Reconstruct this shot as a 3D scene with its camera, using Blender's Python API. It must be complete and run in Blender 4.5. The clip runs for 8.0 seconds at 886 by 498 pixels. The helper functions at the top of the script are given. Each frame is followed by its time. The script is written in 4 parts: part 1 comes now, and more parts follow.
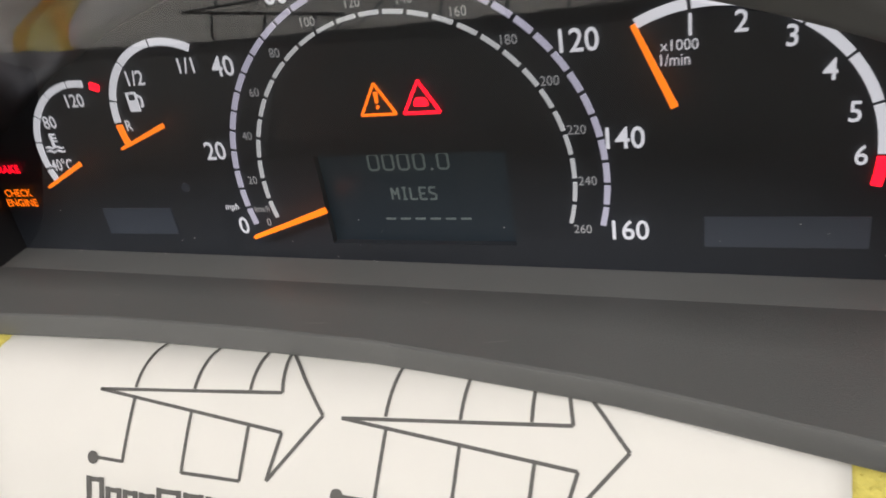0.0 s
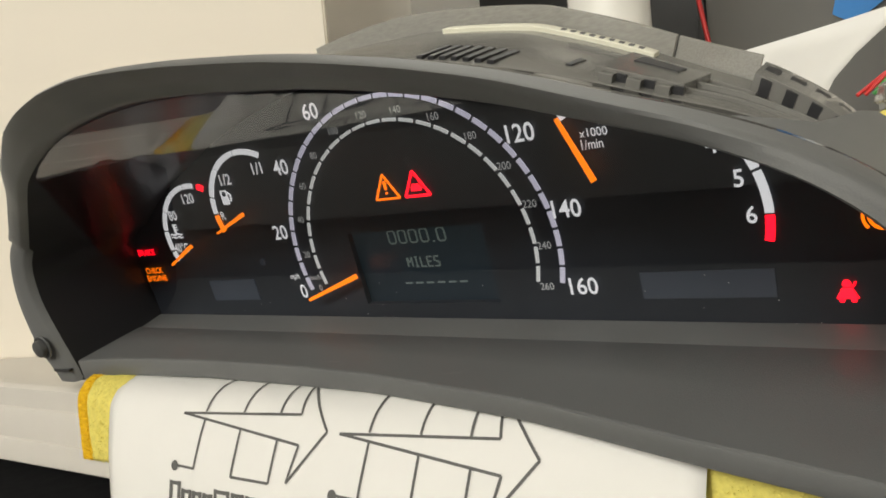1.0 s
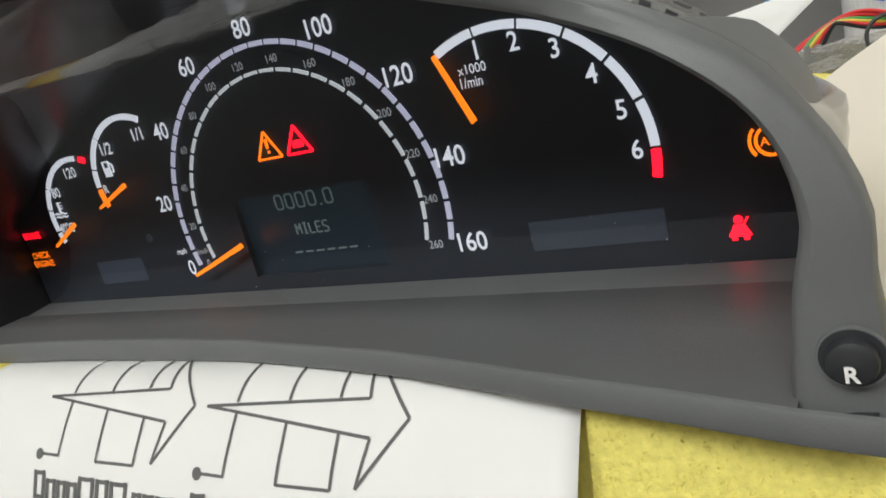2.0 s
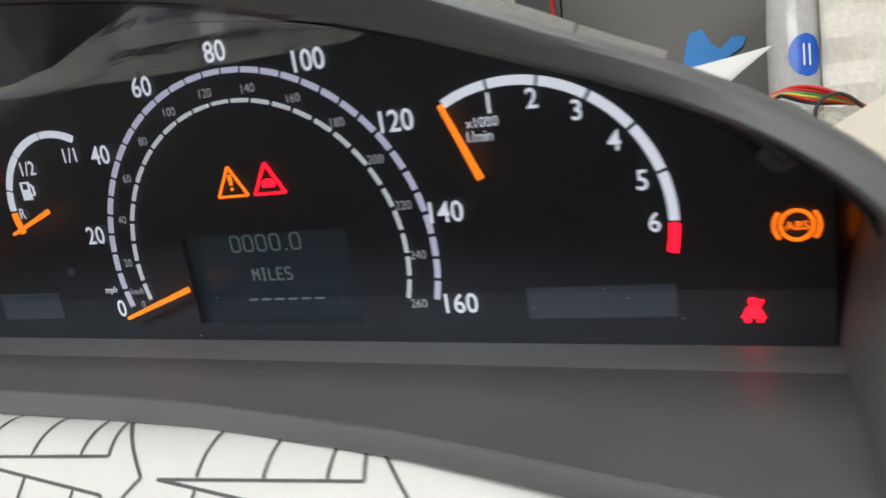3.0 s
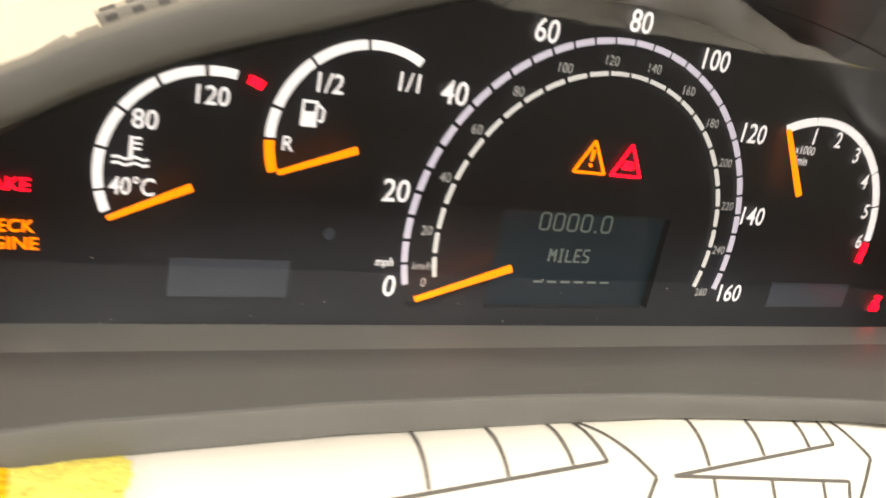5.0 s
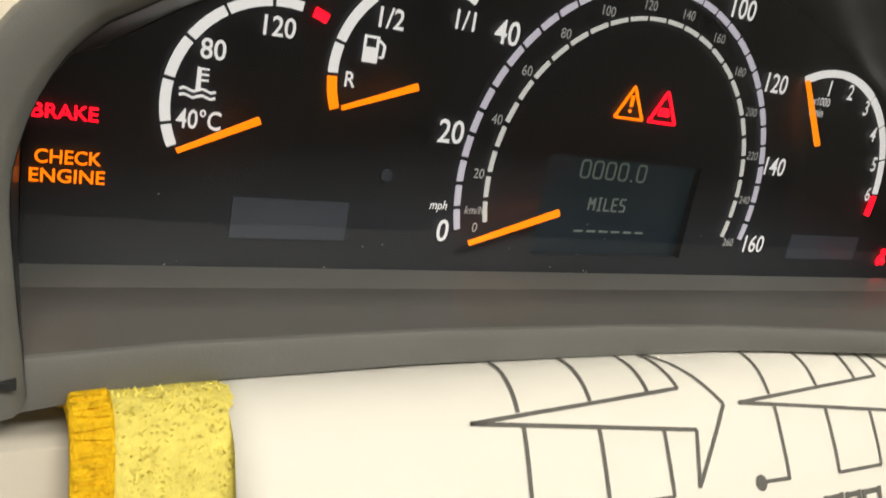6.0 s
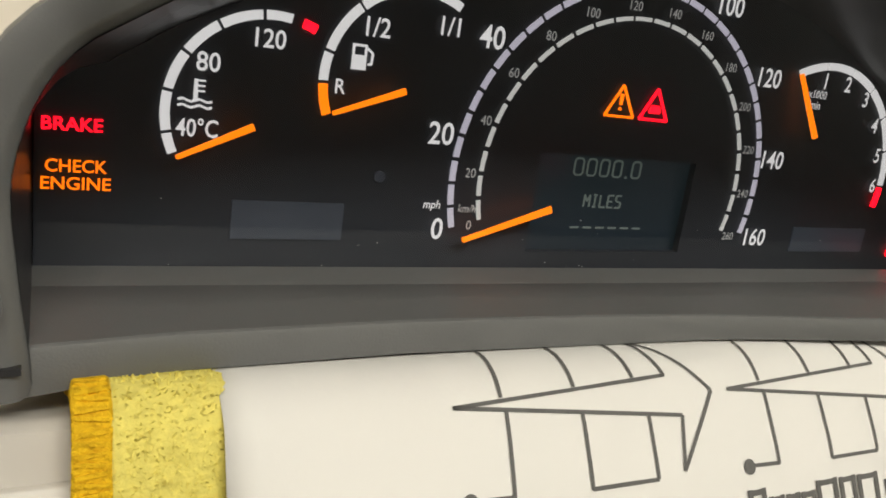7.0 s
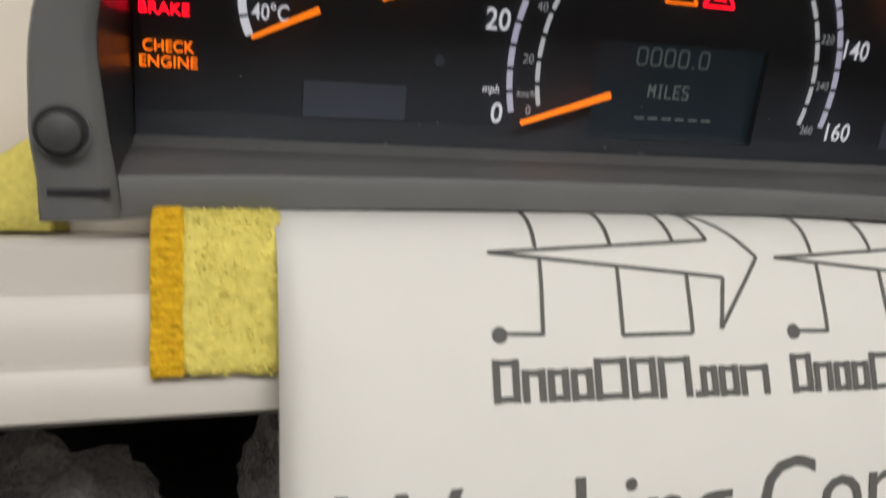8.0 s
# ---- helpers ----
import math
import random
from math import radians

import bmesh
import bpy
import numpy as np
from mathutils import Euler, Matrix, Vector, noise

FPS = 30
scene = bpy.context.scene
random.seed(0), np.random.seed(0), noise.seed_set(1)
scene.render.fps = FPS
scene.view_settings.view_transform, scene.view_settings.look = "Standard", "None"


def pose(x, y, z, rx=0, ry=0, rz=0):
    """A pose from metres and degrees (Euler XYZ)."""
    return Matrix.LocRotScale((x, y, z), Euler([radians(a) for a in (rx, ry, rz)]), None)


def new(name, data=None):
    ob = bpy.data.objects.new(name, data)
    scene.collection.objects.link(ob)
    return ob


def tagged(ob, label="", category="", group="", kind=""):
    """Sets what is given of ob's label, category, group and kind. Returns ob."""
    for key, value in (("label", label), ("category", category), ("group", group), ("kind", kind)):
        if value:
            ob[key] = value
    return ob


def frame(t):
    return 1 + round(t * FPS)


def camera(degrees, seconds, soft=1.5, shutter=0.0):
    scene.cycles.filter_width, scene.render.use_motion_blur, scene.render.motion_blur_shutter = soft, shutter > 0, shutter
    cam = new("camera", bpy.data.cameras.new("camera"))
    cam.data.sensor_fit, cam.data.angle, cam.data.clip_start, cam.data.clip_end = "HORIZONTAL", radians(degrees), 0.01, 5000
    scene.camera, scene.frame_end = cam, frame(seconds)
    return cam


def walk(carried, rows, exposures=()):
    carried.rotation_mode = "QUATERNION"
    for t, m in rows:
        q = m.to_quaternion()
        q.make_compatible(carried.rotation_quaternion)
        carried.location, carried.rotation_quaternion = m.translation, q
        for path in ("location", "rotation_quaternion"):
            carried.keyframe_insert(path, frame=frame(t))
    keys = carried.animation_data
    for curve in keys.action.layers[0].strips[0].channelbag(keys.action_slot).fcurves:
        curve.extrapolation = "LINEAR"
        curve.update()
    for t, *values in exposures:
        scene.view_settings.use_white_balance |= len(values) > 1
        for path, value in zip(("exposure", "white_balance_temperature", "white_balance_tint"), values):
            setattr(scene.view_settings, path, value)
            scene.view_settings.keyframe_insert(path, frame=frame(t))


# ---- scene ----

# The cluster's dial plane leans forward over the bench edge; BASE carries its frame into the world.
LEAN_DEG, LIFT = 17.0, 0.0245
BASE = pose(0, 0, LIFT, LEAN_DEG, 0, 0)
cam = camera(58.0, 8.0, soft=1.7, shutter=0.35)
PATH = [
    (0, 0.1046, -0.2356, 0.1405, 62.42, 8.66, 17.77),
    (0.5, 0.1610, -0.2369, 0.1285, 68.69, 13.06, 25.42),
    (1, 0.1999, -0.2633, 0.1346, 72.48, 14.32, 30.74),
    (1.5, 0.2013, -0.2460, 0.1002, 72.79, 14.54, 29.05),
    (1.7, 0.2143, -0.2432, 0.0941, 73.34, 14.72, 28.73),
    (2.8, 0.2021, -0.2335, 0.1023, 75.04, 10.88, 24.37),
    (3, 0.1692, -0.2351, 0.1086, 74.13, 8.94, 20.23),
    (3.5, 0.0753, -0.2297, 0.1282, 71.00, 3.47, 8.82),
    (4, 0.0025, -0.2377, 0.1204, 70.49, -0.19, -1.88),
    (4.5, -0.0720, -0.2282, 0.1232, 70.80, -4.10, -11.19),
    (5, -0.1684, -0.2151, 0.1065, 72.61, -10.52, -24.66),
    (5.2, -0.1973, -0.2070, 0.1044, 74.25, -10.80, -29.21),
    (6.3, -0.1953, -0.2095, 0.0720, 75.06, -8.90, -28.32),
    (6.5, -0.1863, -0.2173, 0.0761, 75.22, -8.42, -27.39),
    (7, -0.1886, -0.2243, 0.0783, 75.28, -7.84, -26.36),
    (7.5, -0.1939, -0.2396, 0.0816, 74.79, -6.68, -23.20),
    (7.8, -0.1863, -0.2510, 0.0709, 73.50, -5.98, -19.58),
    (8, -0.1712, -0.2593, 0.0566, 72.22, -5.28, -16.63),
]
EXPOSURES = [(0, 0.1, 6300, 10), (0.5, 0.22, 6500, 12), (1, 0.05, 6550, 5), (1.7, 0.1, 6100, 5), (2.8, 0.06, 5880, 6), (3.5, 0.58, 6200, 10), (4.0, 0.75, 6950, 10), (4.5, 0.98, 7200, 10), (5.2, 0.8, 7450, 8), (6.3, 0.12, 6850, 4), (7.5, -0.06, 6550, 7), (8, -0.2, 6250, 9)]
walk(cam, [(t, BASE @ pose(x, y, z, rx, ry, rz)) for t, x, y, z, rx, ry, rz in PATH], EXPOSURES)

# ---- light ----
world = bpy.data.worlds.new("room_air")
scene.world = world
world.use_nodes = True
world.node_tree.nodes["Background"].inputs[0].default_value = (1.0, 0.97, 0.93, 1)
world.node_tree.nodes["Background"].inputs[1].default_value = 0.42


# Unseen area lamps, added and aimed to brighten the cluster and bench.
def ceiling_lamp(x, y, sx, sy, watts, turn):
    lamp = bpy.data.lights.new("unseen_light", "AREA")
    lamp.shape, lamp.size, lamp.size_y, lamp.energy = "RECTANGLE", sx, sy, watts
    lamp.color = (1.0, 0.955, 0.89)
    ob = new("unseen_light", lamp)
    ob.matrix_world = pose(x, y, 1.42, turn, 0, 0)
    return ob


# Front one is far and low, so it reaches under the hood.
ceiling_lamp(0.1, -2.7, 2.6, 0.9, 132, 60)
ceiling_lamp(-0.2, 0.7, 1.2, 0.25, 9, 0)


# ---- materials ----
def material(name, color, rough=0.5, metal=0.0, vary=0.12, scale=60.0, bump=0.0, grain=900.0, spec=0.5, deep=0.0006, emit=None, power=0.0):
    m = bpy.data.materials.new(name)
    m.use_nodes = True
    nt = m.node_tree
    b = nt.nodes["Principled BSDF"]
    b.inputs["Roughness"].default_value = rough
    b.inputs["Metallic"].default_value = metal
    b.inputs["Specular IOR Level"].default_value = spec
    co = nt.nodes.new("ShaderNodeTexCoord")
    n1 = nt.nodes.new("ShaderNodeTexNoise")
    n1.inputs["Scale"].default_value = scale
    n1.inputs["Detail"].default_value = 6
    nt.links.new(co.outputs["Object"], n1.inputs["Vector"])
    mix = nt.nodes.new("ShaderNodeMix")
    mix.data_type = "RGBA"
    lo = [max(0.0, c * (1 - vary)) for c in color]
    hi = [min(1.0, c * (1 + vary)) for c in color]
    mix.inputs["A"].default_value, mix.inputs["B"].default_value = (*lo, 1), (*hi, 1)
    nt.links.new(n1.outputs["Fac"], mix.inputs["Factor"])
    nt.links.new(mix.outputs["Result"], b.inputs["Base Color"])
    rr = nt.nodes.new("ShaderNodeMapRange")
    rr.inputs["To Min"].default_value, rr.inputs["To Max"].default_value = max(0.0, rough - 0.1), min(1.0, rough + 0.1)
    nt.links.new(n1.outputs["Fac"], rr.inputs["Value"])
    nt.links.new(rr.outputs["Result"], b.inputs["Roughness"])
    if bump:
        n2 = nt.nodes.new("ShaderNodeTexNoise")
        n2.inputs["Scale"].default_value = grain
        n2.inputs["Detail"].default_value = 3
        nt.links.new(co.outputs["Object"], n2.inputs["Vector"])
        bp = nt.nodes.new("ShaderNodeBump")
        bp.inputs["Strength"].default_value = bump
        bp.inputs["Distance"].default_value = deep
        nt.links.new(n2.outputs["Fac"], bp.inputs["Height"])
        nt.links.new(bp.outputs["Normal"], b.inputs["Normal"])
    if emit:
        b.inputs["Emission Color"].default_value = (*emit, 1)
        b.inputs["Emission Strength"].default_value = power
    return m


def clear_pane(name, ior, tint, rough):
    m = bpy.data.materials.new(name)
    m.use_nodes = True
    nt = m.node_tree
    nt.nodes.clear()
    out = nt.nodes.new("ShaderNodeOutputMaterial")
    mix = nt.nodes.new("ShaderNodeMixShader")
    clear = nt.nodes.new("ShaderNodeBsdfTransparent")
    gloss = nt.nodes.new("ShaderNodeBsdfGlossy")
    fres = nt.nodes.new("ShaderNodeFresnel")
    clear.inputs["Color"].default_value = (*tint, 1)
    gloss.inputs["Roughness"].default_value = rough
    fres.inputs["IOR"].default_value = ior
    nt.links.new(fres.outputs[0], mix.inputs[0])
    nt.links.new(clear.outputs[0], mix.inputs[1])
    nt.links.new(gloss.outputs[0], mix.inputs[2])
    nt.links.new(mix.outputs[0], out.inputs[0])
    return m


BEZEL = material("bezel_plastic", (0.134, 0.136, 0.136), 0.5, vary=0.10, scale=35, bump=0.18, grain=1800)
BLACK = material("black_plastic", (0.026, 0.026, 0.029), 0.4, vary=0.2)
DIAL = material("dial_black", (0.021, 0.025, 0.034), 0.55, vary=0.15)
SHROUD = material("shroud_plastic", (0.02, 0.02, 0.022), 0.33, vary=0.15, scale=25)
GLOSS = material("gloss_black_band", (0.03, 0.029, 0.028), 0.1, vary=0.2)
HOUSE = material("housing_plastic", (0.17, 0.166, 0.155), 0.17, vary=0.3, scale=28, bump=0.12, spec=0.7)
SCUFF = material("scuffed_plastic", (0.2, 0.2, 0.19), 0.6)
KNOBM = material("knob_plastic", (0.06, 0.06, 0.06), 0.5, vary=0.1)
LENS = clear_pane("clear_lens", 1.66, (0.97, 0.97, 0.98), 0.012)
WHITE = material("lit_white", (0.2, 0.2, 0.2), 0.5, emit=(0.92, 0.9, 0.93), power=0.72)
LILAC = material("lit_lilac", (0.2, 0.2, 0.2), 0.5, emit=(0.66, 0.62, 0.76), power=0.62)
PALE = material("lit_pale", (0.2, 0.2, 0.2), 0.5, emit=(0.88, 0.87, 0.86), power=0.52)
DIMWHITE = material("lit_dim", (0.3, 0.3, 0.3), 0.5, emit=(0.72, 0.72, 0.72), power=0.34)
ORANGE = material("lit_orange", (0.2, 0.06, 0.005), 0.5, emit=(1.0, 0.2, 0.003), power=1.45)
AMBER = material("lit_amber", (0.2, 0.05, 0.005), 0.5, emit=(1.0, 0.17, 0.002), power=1.7)
RED = material("lit_red", (0.2, 0.004, 0.01), 0.5, emit=(1.0, 0.002, 0.013), power=3.6)
# Blank displays get a faint added glow from emission.
SCREEN = material("blank_screen_glow", (0.05, 0.058, 0.075), 0.35, vary=0.1, emit=(0.25, 0.3, 0.42), power=0.035)
MIDSCREEN = material("mid_screen", (0.015, 0.02, 0.03), 0.35, vary=0.1, emit=(0.1, 0.24, 0.31), power=0.03)
SEGMENT = material("screen_segments", (0.2, 0.22, 0.22), 0.5, emit=(0.42, 0.58, 0.5), power=0.105)
PAPER = material("printer_paper", (0.76, 0.745, 0.72), 0.75, vary=0.025, scale=45, bump=0.05, grain=500)
INK = material("grey_ink", (0.11, 0.107, 0.104), 0.7, vary=0.25, scale=900)
CLOTH = material("yellow_microfibre", (0.76, 0.66, 0.17), 0.95, vary=0.24, scale=380, bump=0.6, grain=520, spec=0.1, deep=0.0016)
HEM = material("orange_hem", (0.9, 0.48, 0.02), 0.85, vary=0.35, scale=500, bump=0.9, grain=700, spec=0.15, deep=0.002)
BENCH = material("bench_laminate", (0.55, 0.52, 0.48), 0.38, vary=0.08, scale=22, bump=0.03)
CREAM = material("cream_board", (0.72, 0.66, 0.57), 0.7, vary=0.03, scale=7)
DARK = material("dark_panel", (0.02, 0.02, 0.022), 0.45, vary=0.3)
GREYP = material("grey_panel", (0.12, 0.115, 0.105), 0.6, vary=0.15, scale=9)
WALLP = material("wall_paint", (0.74, 0.71, 0.66), 0.8, vary=0.05, scale=4)
FLOORM = material("floor_concrete", (0.09, 0.085, 0.08), 0.7, vary=0.3, scale=6, bump=0.1, grain=200)
WHITEP = material("white_plastic", (0.8, 0.78, 0.74), 0.4, vary=0.03)
LABELM = material("label_paper", (0.72, 0.7, 0.58), 0.5, vary=0.06)
BLUE = material("blue_label", (0.02, 0.12, 0.6), 0.35, vary=0.25, scale=80)
TAPE = material("blue_tape", (0.03, 0.22, 0.6), 0.6, vary=0.1)
TERRY = material("terry_towel", (0.78, 0.74, 0.67), 0.95, vary=0.2, scale=260, bump=1.0, grain=420, spec=0.1)
WRED = material("red_wire", (0.6, 0.03, 0.03), 0.4)
WGREEN = material("green_wire", (0.05, 0.3, 0.06), 0.4)
WYELL = material("yellow_wire", (0.7, 0.55, 0.05), 0.4)
WBLACK = material("black_wire", (0.015, 0.015, 0.015), 0.4)
def milky(name, color, clear_share, rough):
    """Thin translucent plastic: part clear, part scattering, with a gloss."""
    m = bpy.data.materials.new(name)
    m.use_nodes = True
    nt = m.node_tree
    bsdf = nt.nodes["Principled BSDF"]
    out = nt.nodes["Material Output"]
    bsdf.inputs["Base Color"].default_value = (*color, 1)
    bsdf.inputs["Roughness"].default_value = rough
    tran = nt.nodes.new("ShaderNodeBsdfTranslucent")
    tran.inputs["Color"].default_value = (*color, 1)
    clear = nt.nodes.new("ShaderNodeBsdfTransparent")
    a, b = nt.nodes.new("ShaderNodeMixShader"), nt.nodes.new("ShaderNodeMixShader")
    a.inputs[0].default_value = 0.4
    wear = nt.nodes.new("ShaderNodeTexNoise")
    wear.inputs["Scale"].default_value = 45
    ramp = nt.nodes.new("ShaderNodeMapRange")
    ramp.inputs["To Min"].default_value, ramp.inputs["To Max"].default_value = clear_share - 0.2, clear_share + 0.2
    nt.links.new(wear.outputs["Fac"], ramp.inputs["Value"])
    nt.links.new(ramp.outputs[0], b.inputs[0])
    nt.links.new(bsdf.outputs[0], a.inputs[1])
    nt.links.new(tran.outputs[0], a.inputs[2])
    nt.links.new(a.outputs[0], b.inputs[1])
    nt.links.new(clear.outputs[0], b.inputs[2])
    nt.links.new(b.outputs[0], out.inputs[0])
    return m


FLANGE = milky("flange_plastic", (0.46, 0.45, 0.42), 0.22, 0.22)
BAG = milky("thin_plastic", (0.62, 0.60, 0.58), 0.6, 0.2)
BOTTLE = milky("bottle_plastic", (0.85, 0.84, 0.83), 0.25, 0.15)


# ---- mesh helpers ----
def part(name, bm, mat, parent=None, label="", smooth=False):
    me = bpy.data.meshes.new(name)
    bmesh.ops.recalc_face_normals(bm, faces=bm.faces)
    bm.to_mesh(me)
    bm.free()
    me.materials.append(mat)
    if smooth:
        for p in me.polygons:
            p.use_smooth = True
        me.set_sharp_from_angle(angle=radians(38))
    ob = new(name, me)
    if parent:
        ob.parent = parent
    if label:
        ob["label"] = label
    return ob


def thing(name, m, label, category, group="", kind=""):
    ob = new(name)
    ob.empty_display_size = 0.02
    ob.matrix_world = m
    return tagged(ob, label, category, group, kind)


def box(bm, x0, x1, y0, y1, z0, z1, bevel=0.0):
    r = bmesh.ops.create_cube(bm, size=1.0)
    for v in r["verts"]:
        v.co = Vector((x0 + (v.co.x + 0.5) * (x1 - x0), y0 + (v.co.y + 0.5) * (y1 - y0), z0 + (v.co.z + 0.5) * (z1 - z0)))
    if bevel:
        edges = list({e for v in r["verts"] for e in v.link_edges})
        bmesh.ops.bevel(bm, geom=edges, offset=bevel, segments=2, affect="EDGES", profile=0.7)
    return bm


def grid(bm, rows):
    """Quads between successive rows of equally many points."""
    vs = [[bm.verts.new(p) for p in row] for row in rows]
    for a, b in zip(vs, vs[1:]):
        for i in range(len(a) - 1):
            bm.faces.new((a[i], a[i + 1], b[i + 1], b[i]))
    return vs


def prism(bm, pts, y0, y1):
    """A polygon in x and z, from y0 (front) to y1."""
    f = [bm.verts.new((x, y0, z)) for x, z in pts]
    b = [bm.verts.new((x, y1, z)) for x, z in pts]
    bm.faces.new(f)
    bm.faces.new(b[::-1])
    n = len(pts)
    for i in range(n):
        bm.faces.new((f[i], b[i], b[(i + 1) % n], f[(i + 1) % n]))
    return bm


def stroke(p, q, w0, w1):
    """The four corners of a bar from p to q."""
    d = Vector((q[0] - p[0], q[1] - p[1]))
    n = Vector((-d.y, d.x)).normalized()
    return [(p[0] + n.x * w0 / 2, p[1] + n.y * w0 / 2), (p[0] - n.x * w0 / 2, p[1] - n.y * w0 / 2),
            (q[0] - n.x * w1 / 2, q[1] - n.y * w1 / 2), (q[0] + n.x * w1 / 2, q[1] + n.y * w1 / 2)]


def arc_bar(cx, cz, r, w, a0, a1, steps=5):
    out = [(cx + (r + w / 2) * math.cos(radians(a0 + (a1 - a0) * i / steps)), cz + (r + w / 2) * math.sin(radians(a0 + (a1 - a0) * i / steps))) for i in range(steps + 1)]
    inn = [(cx + (r - w / 2) * math.cos(radians(a0 + (a1 - a0) * i / steps)), cz + (r - w / 2) * math.sin(radians(a0 + (a1 - a0) * i / steps))) for i in range(steps + 1)]
    return out + inn[::-1]


def spline(pts, n):
    """n points along a smooth curve through pts, evenly by length."""
    pts = [Vector(p) for p in pts]
    ext = [2 * pts[0] - pts[1]] + pts + [2 * pts[-1] - pts[-2]]
    fine = []
    for i in range(1, len(ext) - 2):
        p0, p1, p2, p3 = ext[i - 1:i + 3]
        for k in range(16):
            t = k / 16
            fine.append(0.5 * ((2 * p1) + (p2 - p0) * t + (2 * p0 - 5 * p1 + 4 * p2 - p3) * t * t + (3 * p1 - p0 - 3 * p2 + p3) * t ** 3))
    fine.append(pts[-1])
    acc = [0.0]
    for a, b in zip(fine, fine[1:]):
        acc.append(acc[-1] + (b - a).length)
    res, j = [], 0
    for i in range(n):
        s = acc[-1] * i / (n - 1)
        while j < len(fine) - 2 and acc[j + 1] < s:
            j += 1
        u = (s - acc[j]) / max(1e-9, acc[j + 1] - acc[j])
        res.append(fine[j].lerp(fine[j + 1], min(1, max(0, u))))
    return res


def lerp_table(table, x):
    if x <= table[0][0]:
        return table[0][1]
    for (x0, v0), (x1, v1) in zip(table, table[1:]):
        if x <= x1:
            return v0 + (v1 - v0) * (x - x0) / (x1 - x0)
    return table[-1][1]


def text_mesh(words, size, heavy=0.0, shear=0.0, wide=1.0):
    """Lettering as flat polygons: lists of vertices (x, z) and faces, centred on its box."""
    cu = bpy.data.curves.new("lettering", "FONT")
    cu.body, cu.size, cu.offset, cu.shear = words, size, heavy * size, shear
    cu.resolution_u = 3
    ob = bpy.data.objects.new("lettering", cu)
    scene.collection.objects.link(ob)
    me = bpy.data.meshes.new_from_object(ob.evaluated_get(bpy.context.evaluated_depsgraph_get()))
    vs = [(v.co.x * wide, v.co.y) for v in me.vertices]
    fs = [tuple(p.vertices) for p in me.polygons]
    bpy.data.objects.remove(ob)
    bpy.data.curves.remove(cu)
    bpy.data.meshes.remove(me)
    cx = (min(v[0] for v in vs) + max(v[0] for v in vs)) / 2
    cz = (min(v[1] for v in vs) + max(v[1] for v in vs)) / 2
    return [(x - cx, z - cz) for x, z in vs], fs


def lettering(name, words, x, z, height, mat, parent, y=-0.0012, heavy=0.012, width=None, shear=0.0):
    vs, fs = text_mesh(words, 1.0, heavy, shear)
    h = max(v[1] for v in vs) - min(v[1] for v in vs)
    w = max(v[0] for v in vs) - min(v[0] for v in vs)
    k = height / h
    kx = width / w if width else k * 0.92
    bm = bmesh.new()
    bv = [bm.verts.new((x + a * kx, y, z + b * k)) for a, b in vs]
    for f in fs:
        try:
            bm.faces.new([bv[i] for i in f])
        except ValueError:
            pass
    return part(name, bm, mat, parent)


# ---- the room ----
def slab(name, x0, x1, y0, y1, z0, z1, mat, label, category):
    ob = part(name, box(bmesh.new(), x0, x1, y0, y1, z0, z1), mat)
    return tagged(ob, label, category, kind="structure")


slab("floor", -2.2, 2.0, -3.6, 2.2, -0.95, -0.9, FLOORM, "dark grey workshop floor", "floor")
slab("ceiling", -2.2, 2.0, -3.6, 2.2, 1.5, 1.55, WALLP, "plain pale workshop ceiling", "ceiling")
slab("wall_north", -2.2, 2.0, 2.2, 2.26, -0.9, 1.5, WALLP, "pale cream painted wall", "wall")
slab("wall_south", -2.2, 2.0, -3.66, -3.6, -0.9, 1.5, WALLP, "pale cream painted wall", "wall")
slab("wall_west", -2.26, -2.2, -3.6, 2.2, -0.9, 1.5, WALLP, "pale cream painted wall", "wall")
slab("wall_east", 2.0, 2.06, -3.6, 2.2, -0.9, 1.5, WALLP, "pale cream painted wall", "wall")


# ---- the bench ----
def workbench():
    t = thing("workbench", pose(0, 0, 0), "cream laminate workbench with a ribbed front edge", "workbench")
    prof = [(0.9, 0.0), (-0.0505, 0.0), (-0.0535, -0.0006), (-0.0552, -0.0022), (-0.0553, -0.0128), (-0.0563, -0.0132), (-0.0568, -0.0139),
            (-0.0568, -0.0304), (-0.0578, -0.0308), (-0.0583, -0.0315), (-0.0582, -0.0435), (-0.056, -0.045), (0.9, -0.045)]
    bm = bmesh.new()
    grid(bm, [[(x, y, z) for y, z in prof] for x in (-1.3, -0.6, 0.0, 0.6, 1.3)])
    for x in (-1.3, 1.3):
        bm.faces.new([bm.verts.new((x, y, z)) for y, z in prof])
    part("worktop", bm, BENCH, t, smooth=True)
    part("leg", box(bmesh.new(), -1.28, -1.2, 0.0, 0.85, -0.9, -0.045, 0.004), BENCH, t)
    part("leg", box(bmesh.new(), 1.2, 1.28, 0.0, 0.85, -0.9, -0.045, 0.004), BENCH, t)
    part("back_panel", box(bmesh.new(), -1.2, 1.2, 0.82, 0.84, -0.9, -0.045), DARK, t)
    return t


workbench()

# ---- the instrument cluster ----
cluster = thing("instrument_cluster", BASE, "dark grey car instrument cluster with lit dials, on the bench edge", "instrument cluster")

